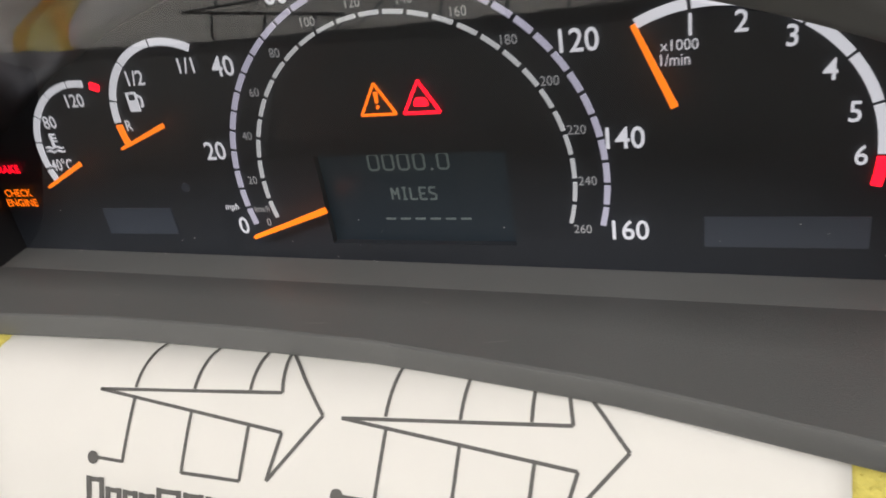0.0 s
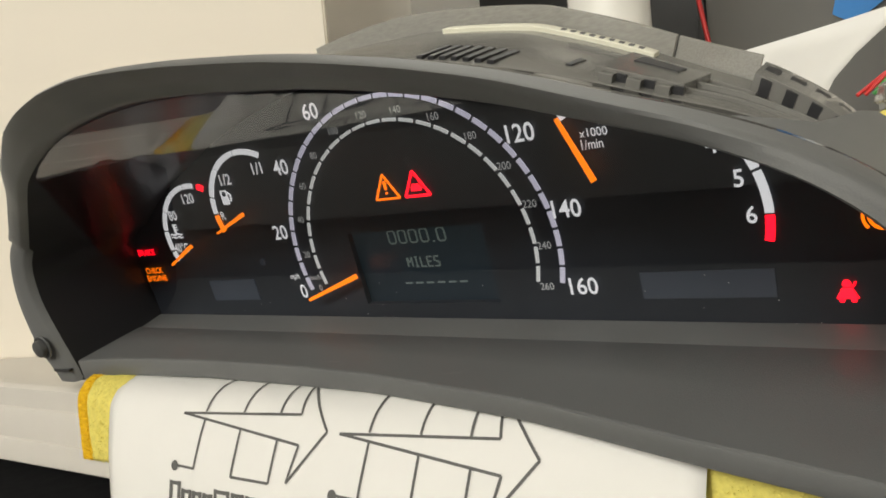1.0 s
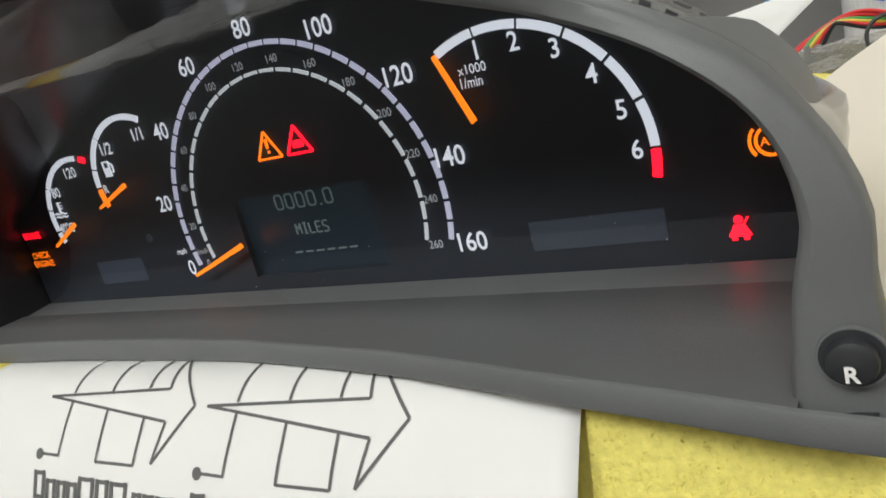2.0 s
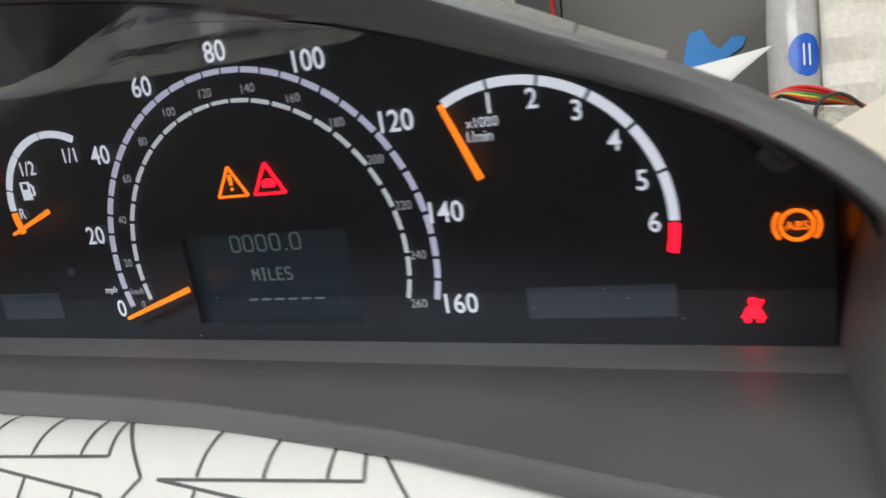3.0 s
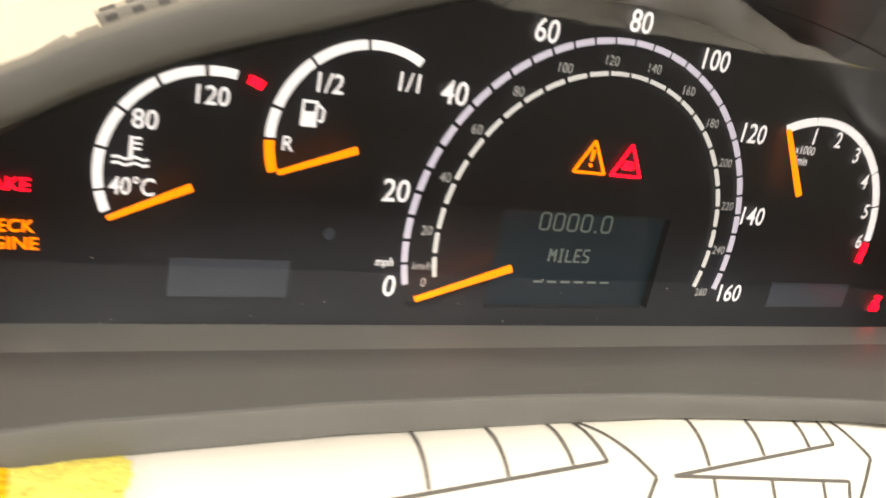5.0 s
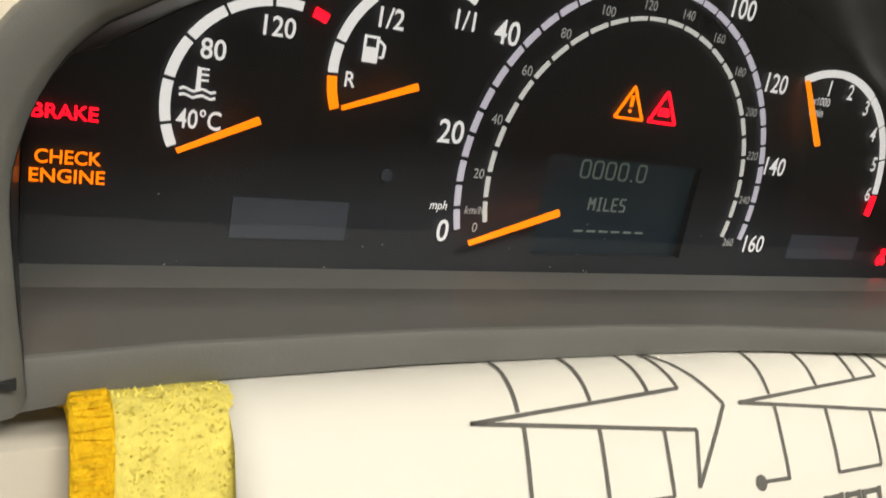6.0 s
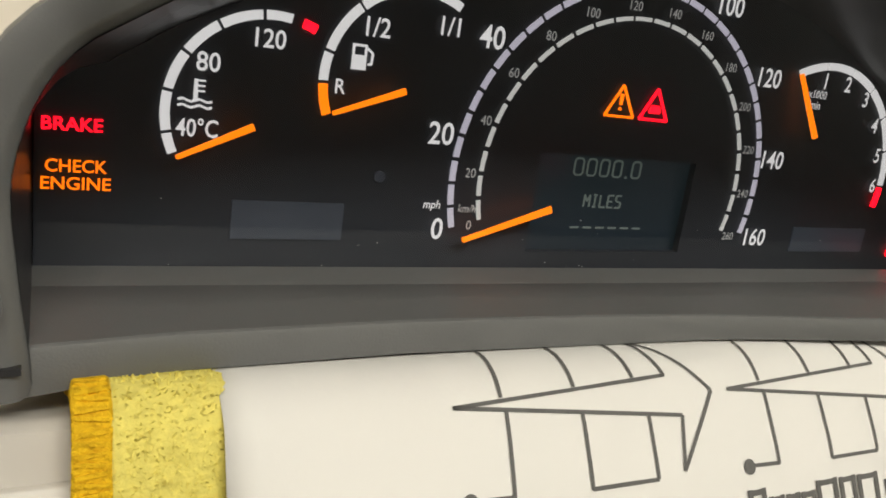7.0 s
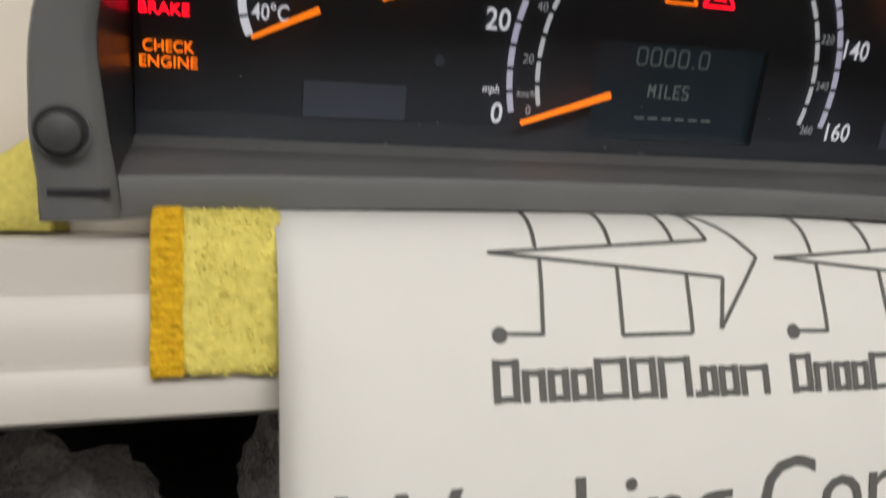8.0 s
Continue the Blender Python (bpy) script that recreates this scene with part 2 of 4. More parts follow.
RIGHT = [(0.1885, -0.001), (0.1888, 0.008), (0.1915, 0.03), (0.1945, 0.046), (0.1895, 0.0640), (0.1742, 0.0792), (0.1534, 0.0906), (0.1316, 0.0991), (0.1098, 0.1076), (0.0893, 0.1144), (0.0668, 0.1206), (0.0456, 0.1245), (0.0226, 0.1275), (0.001, 0.1287)]
LEFT = [(-0.1890, -0.001), (-0.1898, 0.008), (-0.1915, 0.022), (-0.1925, 0.044), (-0.1848, 0.0644), (-0.1682, 0.0780), (-0.1484, 0.0897), (-0.129, 0.0985), (-0.1075, 0.1079), (-0.0871, 0.1146), (-0.0646, 0.1206), (-0.0434, 0.1248), (-0.0204, 0.1276)]
ARCH = LEFT + RIGHT[::-1]
N = 121
INNER = spline(ARCH, N)
FOLD = [(-0.21, -0.0575), (-0.19, -0.056), (-0.16, -0.052), (-0.10, -0.050), (-0.04, -0.052), (0.0, -0.055), (0.05, -0.0625), (0.075, -0.0665), (0.098, -0.072), (0.135, -0.0815), (0.165, -0.0885), (0.19, -0.095), (0.21, -0.0985)]


RIM = [(-0.186, -0.0634), (-0.168, -0.0689), (-0.148, -0.0762), (-0.129, -0.0844), (-0.1075, -0.0932), (-0.087, -0.0998), (-0.065, -0.1065), (-0.043, -0.111), (-0.02, -0.1143), (0.02, -0.115), (0.0456, -0.1123), (0.067, -0.1086), (0.089, -0.1031), (0.11, -0.0986), (0.132, -0.0955), (0.151, -0.0942), (0.2, -0.0938)]


def rim_y(x, z):
    """How far the rim's face stands in front of the dials."""
    if x < -0.178:
        return -0.0600 - 0.0034 * min(1.0, max(0.0, z / 0.064))
    return lerp_table(RIM, x) + (0.002 * max(0.0, 1 - z / 0.05) if x > 0 else 0.0)


def outward(i):
    a, b = INNER[max(0, i - 1)], INNER[min(N - 1, i + 1)]
    d = (b - a).normalized()
    return Vector((-d.y, d.x))


def rim_width(x, z):
    """The rim's width in front view: broad feet, slim shoulders."""
    if z < 0.062:
        foot = 1.0 if x < 0 else 1.08
        return lerp_table([(0.0, 0.0165 * foot), (0.02, 0.0152 * foot), (0.042, 0.0118), (0.062, 0.0092 if x < 0 else 0.0066)], z)
    return lerp_table([(-0.186, 0.0092), (-0.168, 0.0078), (-0.129, 0.0080), (-0.087, 0.0087), (-0.043, 0.0097), (0.0, 0.0104), (0.067, 0.0104), (0.089, 0.0099), (0.11, 0.0090), (0.132, 0.0072), (0.151, 0.0058), (0.171, 0.0052), (0.186, 0.0064)], x)


def fall_back(x, z):
    """How far the rim's outer edge stands in front of (minus) its inner edge: the brow overhangs."""
    if x < -0.178:
        return lerp_table([(0.0, 0.0), (0.02, -0.0028), (0.06, -0.002)], z)
    return lerp_table([(-0.178, -0.002), (-0.129, -0.0018), (-0.1075, -0.0034), (-0.087, -0.0054), (-0.065, -0.0079), (-0.043, -0.0104), (-0.02, -0.0131), (0.0, -0.0149), (0.0226, -0.0164), (0.067, -0.0160), (0.089, -0.0134), (0.11, -0.0103), (0.132, -0.0059), (0.151, -0.0017), (0.171, 0.0020), (0.2, 0.0020)], x)


def rim_row(grow, back, relative=True):
    """The arch, moved outwards by a share of the rim's width (or metres) and back by metres from the rim's face."""
    row = []
    for i, p in enumerate(INNER):
        n = outward(i)
        g = grow * rim_width(p.x, p.y) if relative else grow
        q = p + n * g
        share = min(1.0, max(0.0, grow - 0.18) / 0.82) if relative else 0.0
        row.append((q.x, rim_y(p.x, p.y) + back + share * fall_back(p.x, p.y), q.y if p.y > 0.001 else p.y - 0.002 * (p.x < 0)))
    return row


def dial_edge(i):
    """The shroud's ceiling slopes down from the rim to just above the dials."""
    p = INNER[i]
    return p - outward(i) * (0.0014 + lerp_table([(-0.19, 0.011), (0.1, 0.0115), (0.15, 0.015), (0.19, 0.018)], p.x) * min(1.0, max(0.0, (p.y - 0.05) / 0.02)))


def flat_row(y):
    row = []
    for i, p in enumerate(INNER):
        q = dial_edge(i)
        row.append((min(0.1878, max(-0.1878, q.x)), y, q.y if p.y > 0.001 else p.y))
    return row


# bezel: front rim with rounded edges and an inner bevel, and the lip below the ledge
bm = bmesh.new()


def inner_row(grow, add):
    """The rear edge of the grey bevel inside the rim: shallow on the left, deep on the right."""
    row = []
    for i, p in enumerate(INNER):
        q = p + outward(i) * grow
        deep = lerp_table([(-0.1, 0.004), (0.03, 0.009), (0.14, 0.02), (0.17, 0.05), (0.182, 0.1), (0.19, 0.1)], p.x)
        row.append((q.x, min(rim_y(p.x, p.y) + deep, -0.008) + add, q.y))
    return row


grid(bm, [inner_row(-0.0012, 0.0), rim_row(-0.0004, 0.003, False), rim_row(0.06, 0.0009), rim_row(0.18, 0.0), rim_row(0.5, 0.0), rim_row(0.8, 0.0), rim_row(0.95, 0.0008), rim_row(1.0, 0.0025), rim_row(1.0, 0.009)])
lip_drop = lambda x: 0.0022 * min(1.0, max(0.0, (-0.16 - x) / 0.03)) + 0.0012 * min(1.0, max(0.0, (0.02 - x) / 0.06))
xs = [-0.206 + 0.412 * i / 80 for i in range(81)]
fold = [(x, lerp_table(FOLD, x)) for x in xs]
grid(bm, [[(x, y + 0.0012, 0.0072) for x, y in fold], [(x, y + 0.0003, 0.0068) for x, y in fold], [(x, y, 0.0060) for x, y in fold],
          [(x, y - 0.0004, 0.0002) for x, y in fold], [(x, y + 0.0002, -0.0007 - lip_drop(x)) for x, y in fold], [(x, y + 0.0014, -0.001 - lip_drop(x)) for x, y in fold], [(x, y + 0.012, -0.001 - lip_drop(x)) for x, y in fold]])
bezel = part("bezel", bm, BEZEL, cluster, "matt dark grey plastic surround", smooth=True)

# ledge under the dials, with a shallow crease near the pane
bm = bmesh.new()
lx = [-0.1895 + 0.379 * i / 80 for i in range(81)]


def pane_y(x):
    return -0.006 - 0.03 * x


grid(bm, [[(x, pane_y(x) + 0.001, 0.0066) for x in lx], [(x, pane_y(x) - 0.0004, 0.0070) for x in lx], [(x, pane_y(x) - 0.0150, 0.0060) for x in lx], [(x, pane_y(x) - 0.0158, 0.0066) for x in lx],
          [(x, 0.5 * (pane_y(x) - 0.015 + lerp_table(FOLD, x)), 0.0070) for x in lx], [(x, lerp_table(FOLD, x) + 0.0012, 0.0072) for x in lx]])
part("ledge", bm, BEZEL, cluster, smooth=True)

# inner shroud: black wall from the rim back to the dials
bm = bmesh.new()
grid(bm, [inner_row(-0.0013, -0.0005), flat_row(0.002)])
part("shroud", bm, SHROUD, cluster, "black inner wall round the dials", smooth=True)

# hood shell, gloss band and housing behind the rim
def sink(x, y):
    """How far the housing's top lies below the arch: more towards the rear on the right."""
    rear = lerp_table([(0.07, 0.0), (0.15, 0.0085), (0.18, 0.0145), (0.2, 0.016)], x) * min(1.0, max(0.0, (y + 0.04) / 0.05))
    return lerp_table([(-0.19, -0.0065), (-0.1, -0.009), (0.0, -0.0085), (0.2, -0.0085)], x) - rear


def house_row(grow, y, drop=0.0):
    row = []
    for i, p in enumerate(INNER):
        sunk = sink(p.x, y)
        q = p + outward(i) * (grow + sunk * min(1.0, max(0.0, (p.y - 0.042) / 0.026)))
        z = q.y if p.y > 0.02 else q.y - (0.02 - p.y) * 0.9
        yy = y + lerp_table([(-0.19, 0.034), (-0.1, 0.022), (0.0, -0.004), (0.05, -0.006), (0.2, -0.002)], p.x) * min(1.0, max(0.0, (0.03 - y) / 0.08))
        floor_z = (0.0065 - LIFT - yy * math.sin(radians(LEAN_DEG))) / math.cos(radians(LEAN_DEG))
        row.append((q.x, yy, max(z - drop, floor_z)))
    return row


bm = bmesh.new()
grid(bm, [rim_row(1.0, 0.0085), rim_row(0.93, 0.012), house_row(0.0045, -0.062), house_row(0.0035, -0.042), house_row(0.0005, -0.040)])
part("hood_band", bm, GLOSS, cluster, "glossy black band behind the rim", smooth=True)
bm = bmesh.new()
rows = [house_row(0.0012, -0.043), house_row(0.0036, -0.041), house_row(0.0042, -0.036), house_row(0.0046, -0.016), house_row(0.0040, 0.006), house_row(0.0028, 0.0072), house_row(0.0028, 0.030), house_row(-0.004, 0.034), house_row(-0.012, 0.055)]
vs = grid(bm, rows)
for r in (vs[-1],):
    try:
        bm.faces.new(r)
    except ValueError:
        pass
for a, b in zip(vs, vs[1:]):
    bm.faces.new((a[0], b[0], b[-1], a[-1]))
housing = part("housing", bm, HOUSE, cluster, "grey plastic rear housing with latches", smooth=True)

# dial plate with a window for the deep-set middle display
WIN = (-0.0350, 0.0355, 0.0112, 0.0462)
bm = bmesh.new()
plate = [dial_edge(i) for i in range(N)]
rim_pts = [(min(0.1876, max(-0.1876, p.x)), max(p.y, 0.0)) for p in plate]
hole_pts = [(WIN[0], WIN[2]), (WIN[1], WIN[2]), (WIN[1], WIN[3]), (WIN[0], WIN[3])]
edges = []
for loop in (rim_pts, hole_pts):
    vs = [bm.verts.new((x, 0.0, z)) for x, z in loop]
    edges += [bm.edges.new((vs[k], vs[(k + 1) % len(vs)])) for k in range(len(vs))]
bmesh.ops.triangle_fill(bm, use_beauty=True, use_dissolve=False, edges=edges)
back = bmesh.ops.extrude_face_region(bm, geom=list(bm.faces))
for v in back["geom"]:
    if isinstance(v, bmesh.types.BMVert):
        v.co.y += 0.003
dial = part("dial_face", bm, DIAL, cluster, "black dial plate")
bm = bmesh.new()
for x0, x1, z0, z1 in ((WIN[0] - 0.010, WIN[0] - 0.007, WIN[2] - 0.008, WIN[3] + 0.008), (WIN[1] + 0.007, WIN[1] + 0.010, WIN[2] - 0.008, WIN[3] + 0.008),
                       (WIN[0] - 0.007, WIN[1] + 0.007, WIN[2] - 0.008, WIN[2] - 0.006), (WIN[0] - 0.007, WIN[1] + 0.007, WIN[3] + 0.006, WIN[3] + 0.008)):
    box(bm, x0, x1, 0.0031, 0.0066, z0, z1)
part("display_surround", bm, BLACK, cluster)

# clear pane: leaning forward from the ledge to the hood, a little hollow
bm = bmesh.new()


def arch_height(x):
    """The underside of the arch above x."""
    for a, b in zip(INNER, INNER[1:]):
        if a.x <= x <= b.x and b.x > a.x and a.y > 0.04:
            return a.y + (b.y - a.y) * (x - a.x) / (b.x - a.x)
    return 0.05


def pane_sweep(h):
    """How far the pane leans forward at a height above the ledge."""
    low = min(h, 0.101)
    return 7.35 * ((low + 0.0072) ** 2 - 0.0072 ** 2) + 1.05 * max(0.0, h - 0.101)


columns = []
for k in range(101):
    x = -0.1868 + 0.3736 * k / 100
    top, y0 = arch_height(x) - 0.0014, pane_y(x)
    columns.append([(x, y0 - pane_sweep((top - 0.0072) * m / 44), 0.0072 + (top - 0.0072) * m / 44) for m in range(45)])
grid(bm, columns)
me = bpy.data.meshes.new("lens")
bm.normal_update()
if sum(f.normal.y * f.calc_area() for f in bm.faces) > 0:
    bmesh.ops.reverse_faces(bm, faces=bm.faces)
for f in bm.faces:
    f.smooth = True
bm.to_mesh(me)
bm.free()
me.materials.append(LENS)
lens = new("lens", me)
lens.parent = cluster
lens["label"] = "clear curved plastic pane"
lens.visible_shadow = False

# speedometer rings
SPX, SPZ, RO, RI = 0.0, 0.0366, 0.0679, 0.0576


def mark(pts, mat, name="scale_mark", y=-0.0010):
    return part(name, prism(bmesh.new(), pts, y, y + 0.0008), mat, dial)


for k in range(32):
    a0 = 195 - 6.5625 * k
    mark(arc_bar(SPX, SPZ, RO, 0.0019, a0 - 0.55, a0 - 6.0), LILAC)
KM = 1.3125 / 1.60934
for k in range(26):
    a0 = 195 - KM * 10 * k
    mark(arc_bar(SPX, SPZ, RI, 0.0013, a0 - 0.8, a0 - KM * 10 + 0.8), PALE)
for mph, x, z in ((0, -0.0712, 0.0192), (20, -0.0742, 0.05), (40, -0.061, 0.081), (60, -0.034, 0.1033), (80, -0.0001, 0.1112), (100, 0.035, 0.1038), (120, 0.0622, 0.081), (140, 0.0742, 0.05), (160, 0.0745, 0.0182)):
    lettering("numeral", str(mph), x, z, 0.0072, WHITE, dial)
for km in range(0, 261, 20):
    a = radians(195 - KM * km)
    r = RI + 0.0042
    lettering("numeral", str(km), r * math.cos(a), SPZ + r * math.sin(a), 0.0031, DIMWHITE, dial, heavy=0.0)
lettering("unit_mark", "mph", -0.0742, 0.0268, 0.0036, WHITE, dial, shear=0.15)
lettering("unit_mark", "km/h", -0.0612, 0.0262, 0.0026, DIMWHITE, dial, heavy=0.0, shear=0.15)

# rev counter
RX, RZ, RR = 0.099, 0.0429, 0.0461
for k in range(6):
    mark(arc_bar(RX, RZ, RR, 0.0029, 117 - 19.67 * k - 0.7, 117 - 19.67 * (k + 1) + 0.7, 8), WHITE)
mark(arc_bar(RX, RZ, RR, 0.0029, -1.6, -12.6), RED)
for n, x, z in ((1, 0.0935, 0.083), (2, 0.107, 0.083), (3, 0.12, 0.078), (4, 0.13, 0.068), (5, 0.137, 0.0555), (6, 0.1395, 0.0425)):
    lettering("numeral", str(n), x, z, 0.0062, WHITE, dial)
lettering("unit_mark", "x1000", 0.0905, 0.0775, 0.0032, WHITE, dial, heavy=0.0, width=0.0105)
lettering("unit_mark", "1/min", 0.0893, 0.0733, 0.0036, WHITE, dial, heavy=0.0, width=0.0082)

# temperature gauge
TX, TZ, TR = -0.1287, 0.0503, 0.028
for a0, a1 in ((204, 193), (191, 170), (168, 147), (145, 123), (121, 98), (95.5, 81)):
    mark(arc_bar(TX, TZ, TR, 0.0025, a0, a1), WHITE)
mark(arc_bar(TX, TZ, TR, 0.0025, 74, 66), RED)
lettering("numeral", "80", -0.1462, 0.064, 0.0052, WHITE, dial)
lettering("numeral", "120", -0.130, 0.072, 0.0052, WHITE, dial)
lettering("numeral", "40\u00b0C", -0.1482, 0.0462, 0.0052, WHITE, dial, width=0.0112)

# fuel gauge
FX, FZ, FR = -0.0857, 0.0629, 0.0282
for a0, a1, m in ((201, 183, ORANGE), (181, 165, WHITE), (163, 132, WHITE), (130, 98.5, WHITE), (96, 63, WHITE)):
    mark(arc_bar(FX, FZ, FR, 0.0026, a0, a1, 8), m)
lettering("numeral", "1/2", -0.099, 0.079, 0.0056, WHITE, dial)
lettering("numeral", "1/1", -0.0758, 0.0822, 0.0056, WHITE, dial)
lettering("numeral", "R", -0.1088, 0.0612, 0.0042, WHITE, dial)


def icon(name, polys, mat, y=-0.0010):
    bm = bmesh.new()
    for pts in polys:
        prism(bm, pts, y, y + 0.0006)
    return part(name, bm, mat, dial)


# pump and thermometer signs
px, pz = -0.1030, 0.0700
icon("fuel_sign", [[(px - 0.003, pz - 0.0036), (px + 0.0014, pz - 0.0036), (px + 0.0014, pz + 0.0006), (px - 0.003, pz + 0.0006)],
                   [(px - 0.003, pz + 0.0006), (px - 0.0024, pz + 0.0006), (px - 0.0024, pz + 0.0036), (px - 0.003, pz + 0.0036)],
                   [(px + 0.0008, pz + 0.0006), (px + 0.0014, pz + 0.0006), (px + 0.0014, pz + 0.0036), (px + 0.0008, pz + 0.0036)],
                   [(px - 0.003, pz + 0.003), (px + 0.0014, pz + 0.003), (px + 0.0014, pz + 0.0037), (px - 0.003, pz + 0.0037)],
                   stroke((px + 0.0016, pz + 0.0026), (px + 0.0033, pz + 0.0014), 0.0006, 0.0006), stroke((px + 0.0033, pz + 0.0014), (px + 0.0031, pz - 0.0018), 0.0006, 0.0006),
                   stroke((px + 0.0031, pz - 0.0018), (px + 0.002, pz - 0.0018), 0.0006, 0.0006)], WHITE)
qx, qz = -0.1490, 0.0550
waves = []
for dz in (-0.0016, -0.0032):
    for k in range(8):
        xa, xb = qx - 0.0045 + 0.00112 * k, qx - 0.0045 + 0.00112 * (k + 1)
        waves.append(stroke((xa, qz + dz + 0.0004 * math.sin(k * 1.57)), (xb, qz + dz + 0.0004 * math.sin((k + 1) * 1.57)), 0.0006, 0.0006))
icon("coolant_sign", [stroke((qx, qz - 0.0014), (qx, qz + 0.0042), 0.0011, 0.0009), stroke((qx + 0.0006, qz + 0.0038), (qx + 0.0024, qz + 0.0038), 0.0005, 0.0005),
                      stroke((qx + 0.0006, qz + 0.0024), (qx + 0.0024, qz + 0.0024), 0.0005, 0.0005), stroke((qx + 0.0006, qz + 0.001), (qx + 0.0024, qz + 0.001), 0.0005, 0.0005)] + waves, WHITE)


# warning triangles
def triangle(name, x, z, mat, inner):
    h, w, t = 0.0108, 0.0126, 0.0008
    a, b, c = (x - w / 2, z - h / 2), (x + w / 2, z - h / 2), (x, z + h / 2)
    icon(name, [stroke(a, b, t, t), stroke(b, c, t, t), stroke(c, a, t, t)] + inner, mat)


triangle("warning_sign", -0.0061, 0.0662, AMBER, [stroke((-0.0061, 0.0686), (-0.0061, 0.0648), 0.0014, 0.0009), arc_bar(-0.0061, 0.0634, 0.0003, 0.0006, 0, 350, 8)])
triangle("warning_sign", 0.0094, 0.0662, RED, [[(0.0070, 0.0631), (0.0118, 0.0631), (0.0118, 0.0647), (0.0108, 0.0659), (0.0080, 0.0659), (0.0070, 0.0647)]])

lettering("warning_text", "BRAKE", -0.1788, 0.0448, 0.0034, RED, dial, width=0.0142)
lettering("warning_text", "CHECK", -0.1777, 0.0340, 0.0034, AMBER, dial, width=0.0146)
lettering("warning_text", "ENGINE", -0.1777, 0.0294, 0.0034, AMBER, dial, width=0.0166)
ax, az = 0.1780, 0.0392
icon("abs_sign", [arc_bar(ax, az, 0.0043, 0.0009, 0, 359.9, 28), arc_bar(ax, az, 0.0060, 0.0009, -40, 40, 10), arc_bar(ax, az, 0.0060, 0.0009, 140, 220, 10)], AMBER)
lettering("warning_text", "ABS", ax, az, 0.0026, AMBER, dial, width=0.0062)
bx, bz, bk = 0.1655, 0.0140, 0.80
belt = [[(-0.0042, -0.0034), (0.0042, -0.0034), (0.0030, -0.0012), (0.0020, 0.0010), (-0.0020, 0.0010), (-0.0030, -0.0012)], stroke((-0.0022, -0.0050), (-0.0022, -0.0034), 0.0019, 0.0019), stroke((0.0022, -0.0050), (0.0022, -0.0034), 0.0019, 0.0019),
        arc_bar(0.0, 0.0031, 0.0008, 0.0016, 0, 350, 12), stroke((0.0034, 0.0038), (0.0018, 0.0012), 0.0007, 0.0007)]
icon("belt_sign", [[(bx + bk * x, bz + bk * z) for x, z in pts] for pts in belt], RED)


# displays
def display(x0, x1, z0, z1, mat, name="display"):
    return part(name, prism(bmesh.new(), [(x0, z0), (x1, z0), (x1, z1), (x0, z1)], -0.0006, 0.0004), mat, dial)


display(0.0972, 0.144, 0.012, 0.0225, SCREEN)
display(-0.1372, -0.1035, 0.0148, 0.0262, SCREEN)
mid = part("display", prism(bmesh.new(), [(WIN[0] - 0.007, WIN[2] - 0.006), (WIN[1] + 0.007, WIN[2] - 0.006), (WIN[1] + 0.007, WIN[3] + 0.006), (WIN[0] - 0.007, WIN[3] + 0.006)], 0.0052, 0.0064), MIDSCREEN, dial, "dim blue display set behind the dial plate")


def readout(strokes, wide):
    """Display segments as thin raised bars."""
    bm = bmesh.new()
    for a, b in strokes:
        prism(bm, stroke(a, b, wide, wide), 0.0048, 0.0051)
    return part("readout", bm, SEGMENT, mid)


def ring_digit(cx, cz, w, h, c):
    pts = [(cx - w + c, cz - h), (cx + w - c, cz - h), (cx + w, cz - h + c), (cx + w, cz + h - c), (cx + w - c, cz + h), (cx - w + c, cz + h), (cx - w, cz + h - c), (cx - w, cz - h + c)]
    return list(zip(pts, pts[1:] + pts[:1]))


DX, DZ = -0.0015, 0.0414
for cx in (-0.0132, -0.0075, -0.0017, 0.0042, 0.0130):
    readout(ring_digit(DX + cx, DZ, 0.0019, 0.0030, 0.0008), 0.0007)
readout([((DX + 0.0086, DZ - 0.0034), (DX + 0.0086, DZ - 0.0026))], 0.0009)
GLYPHS = {"M": ((0, 0, 0, 1), (0, 1, 0.5, 0.45), (0.5, 0.45, 1, 1), (1, 1, 1, 0)), "I": ((0.5, 0, 0.5, 1), (0.2, 0, 0.8, 0), (0.2, 1, 0.8, 1)), "L": ((0, 1, 0, 0), (0, 0, 1, 0)),
          "E": ((0, 0, 0, 1), (0, 1, 1, 1), (0, 0.5, 0.8, 0.5), (0, 0, 1, 0)), "S": ((1, 1, 0.1, 1), (0.1, 1, 0, 0.6), (0, 0.6, 1, 0.4), (1, 0.4, 0.9, 0), (0.9, 0, 0, 0))}
for k, ch in enumerate("MILES"):
    ox, oz = DX - 0.0083 + 0.0036 * k, 0.0269
    readout([((ox + 0.0025 * a, oz + 0.0045 * b), (ox + 0.0025 * c, oz + 0.0045 * d)) for a, b, c, d in GLYPHS[ch]], 0.00065)
for k in range(6):
    readout([((DX - 0.0125 + 0.0058 * k, 0.0191), (DX - 0.0087 + 0.0058 * k, 0.0191))], 0.0007)
# The sensor dot shares the blank displays' added glow.
mark(arc_bar(-0.093, 0.0352, 0.0009, 0.0018, 0, 350, 14), SCREEN, "light_sensor")


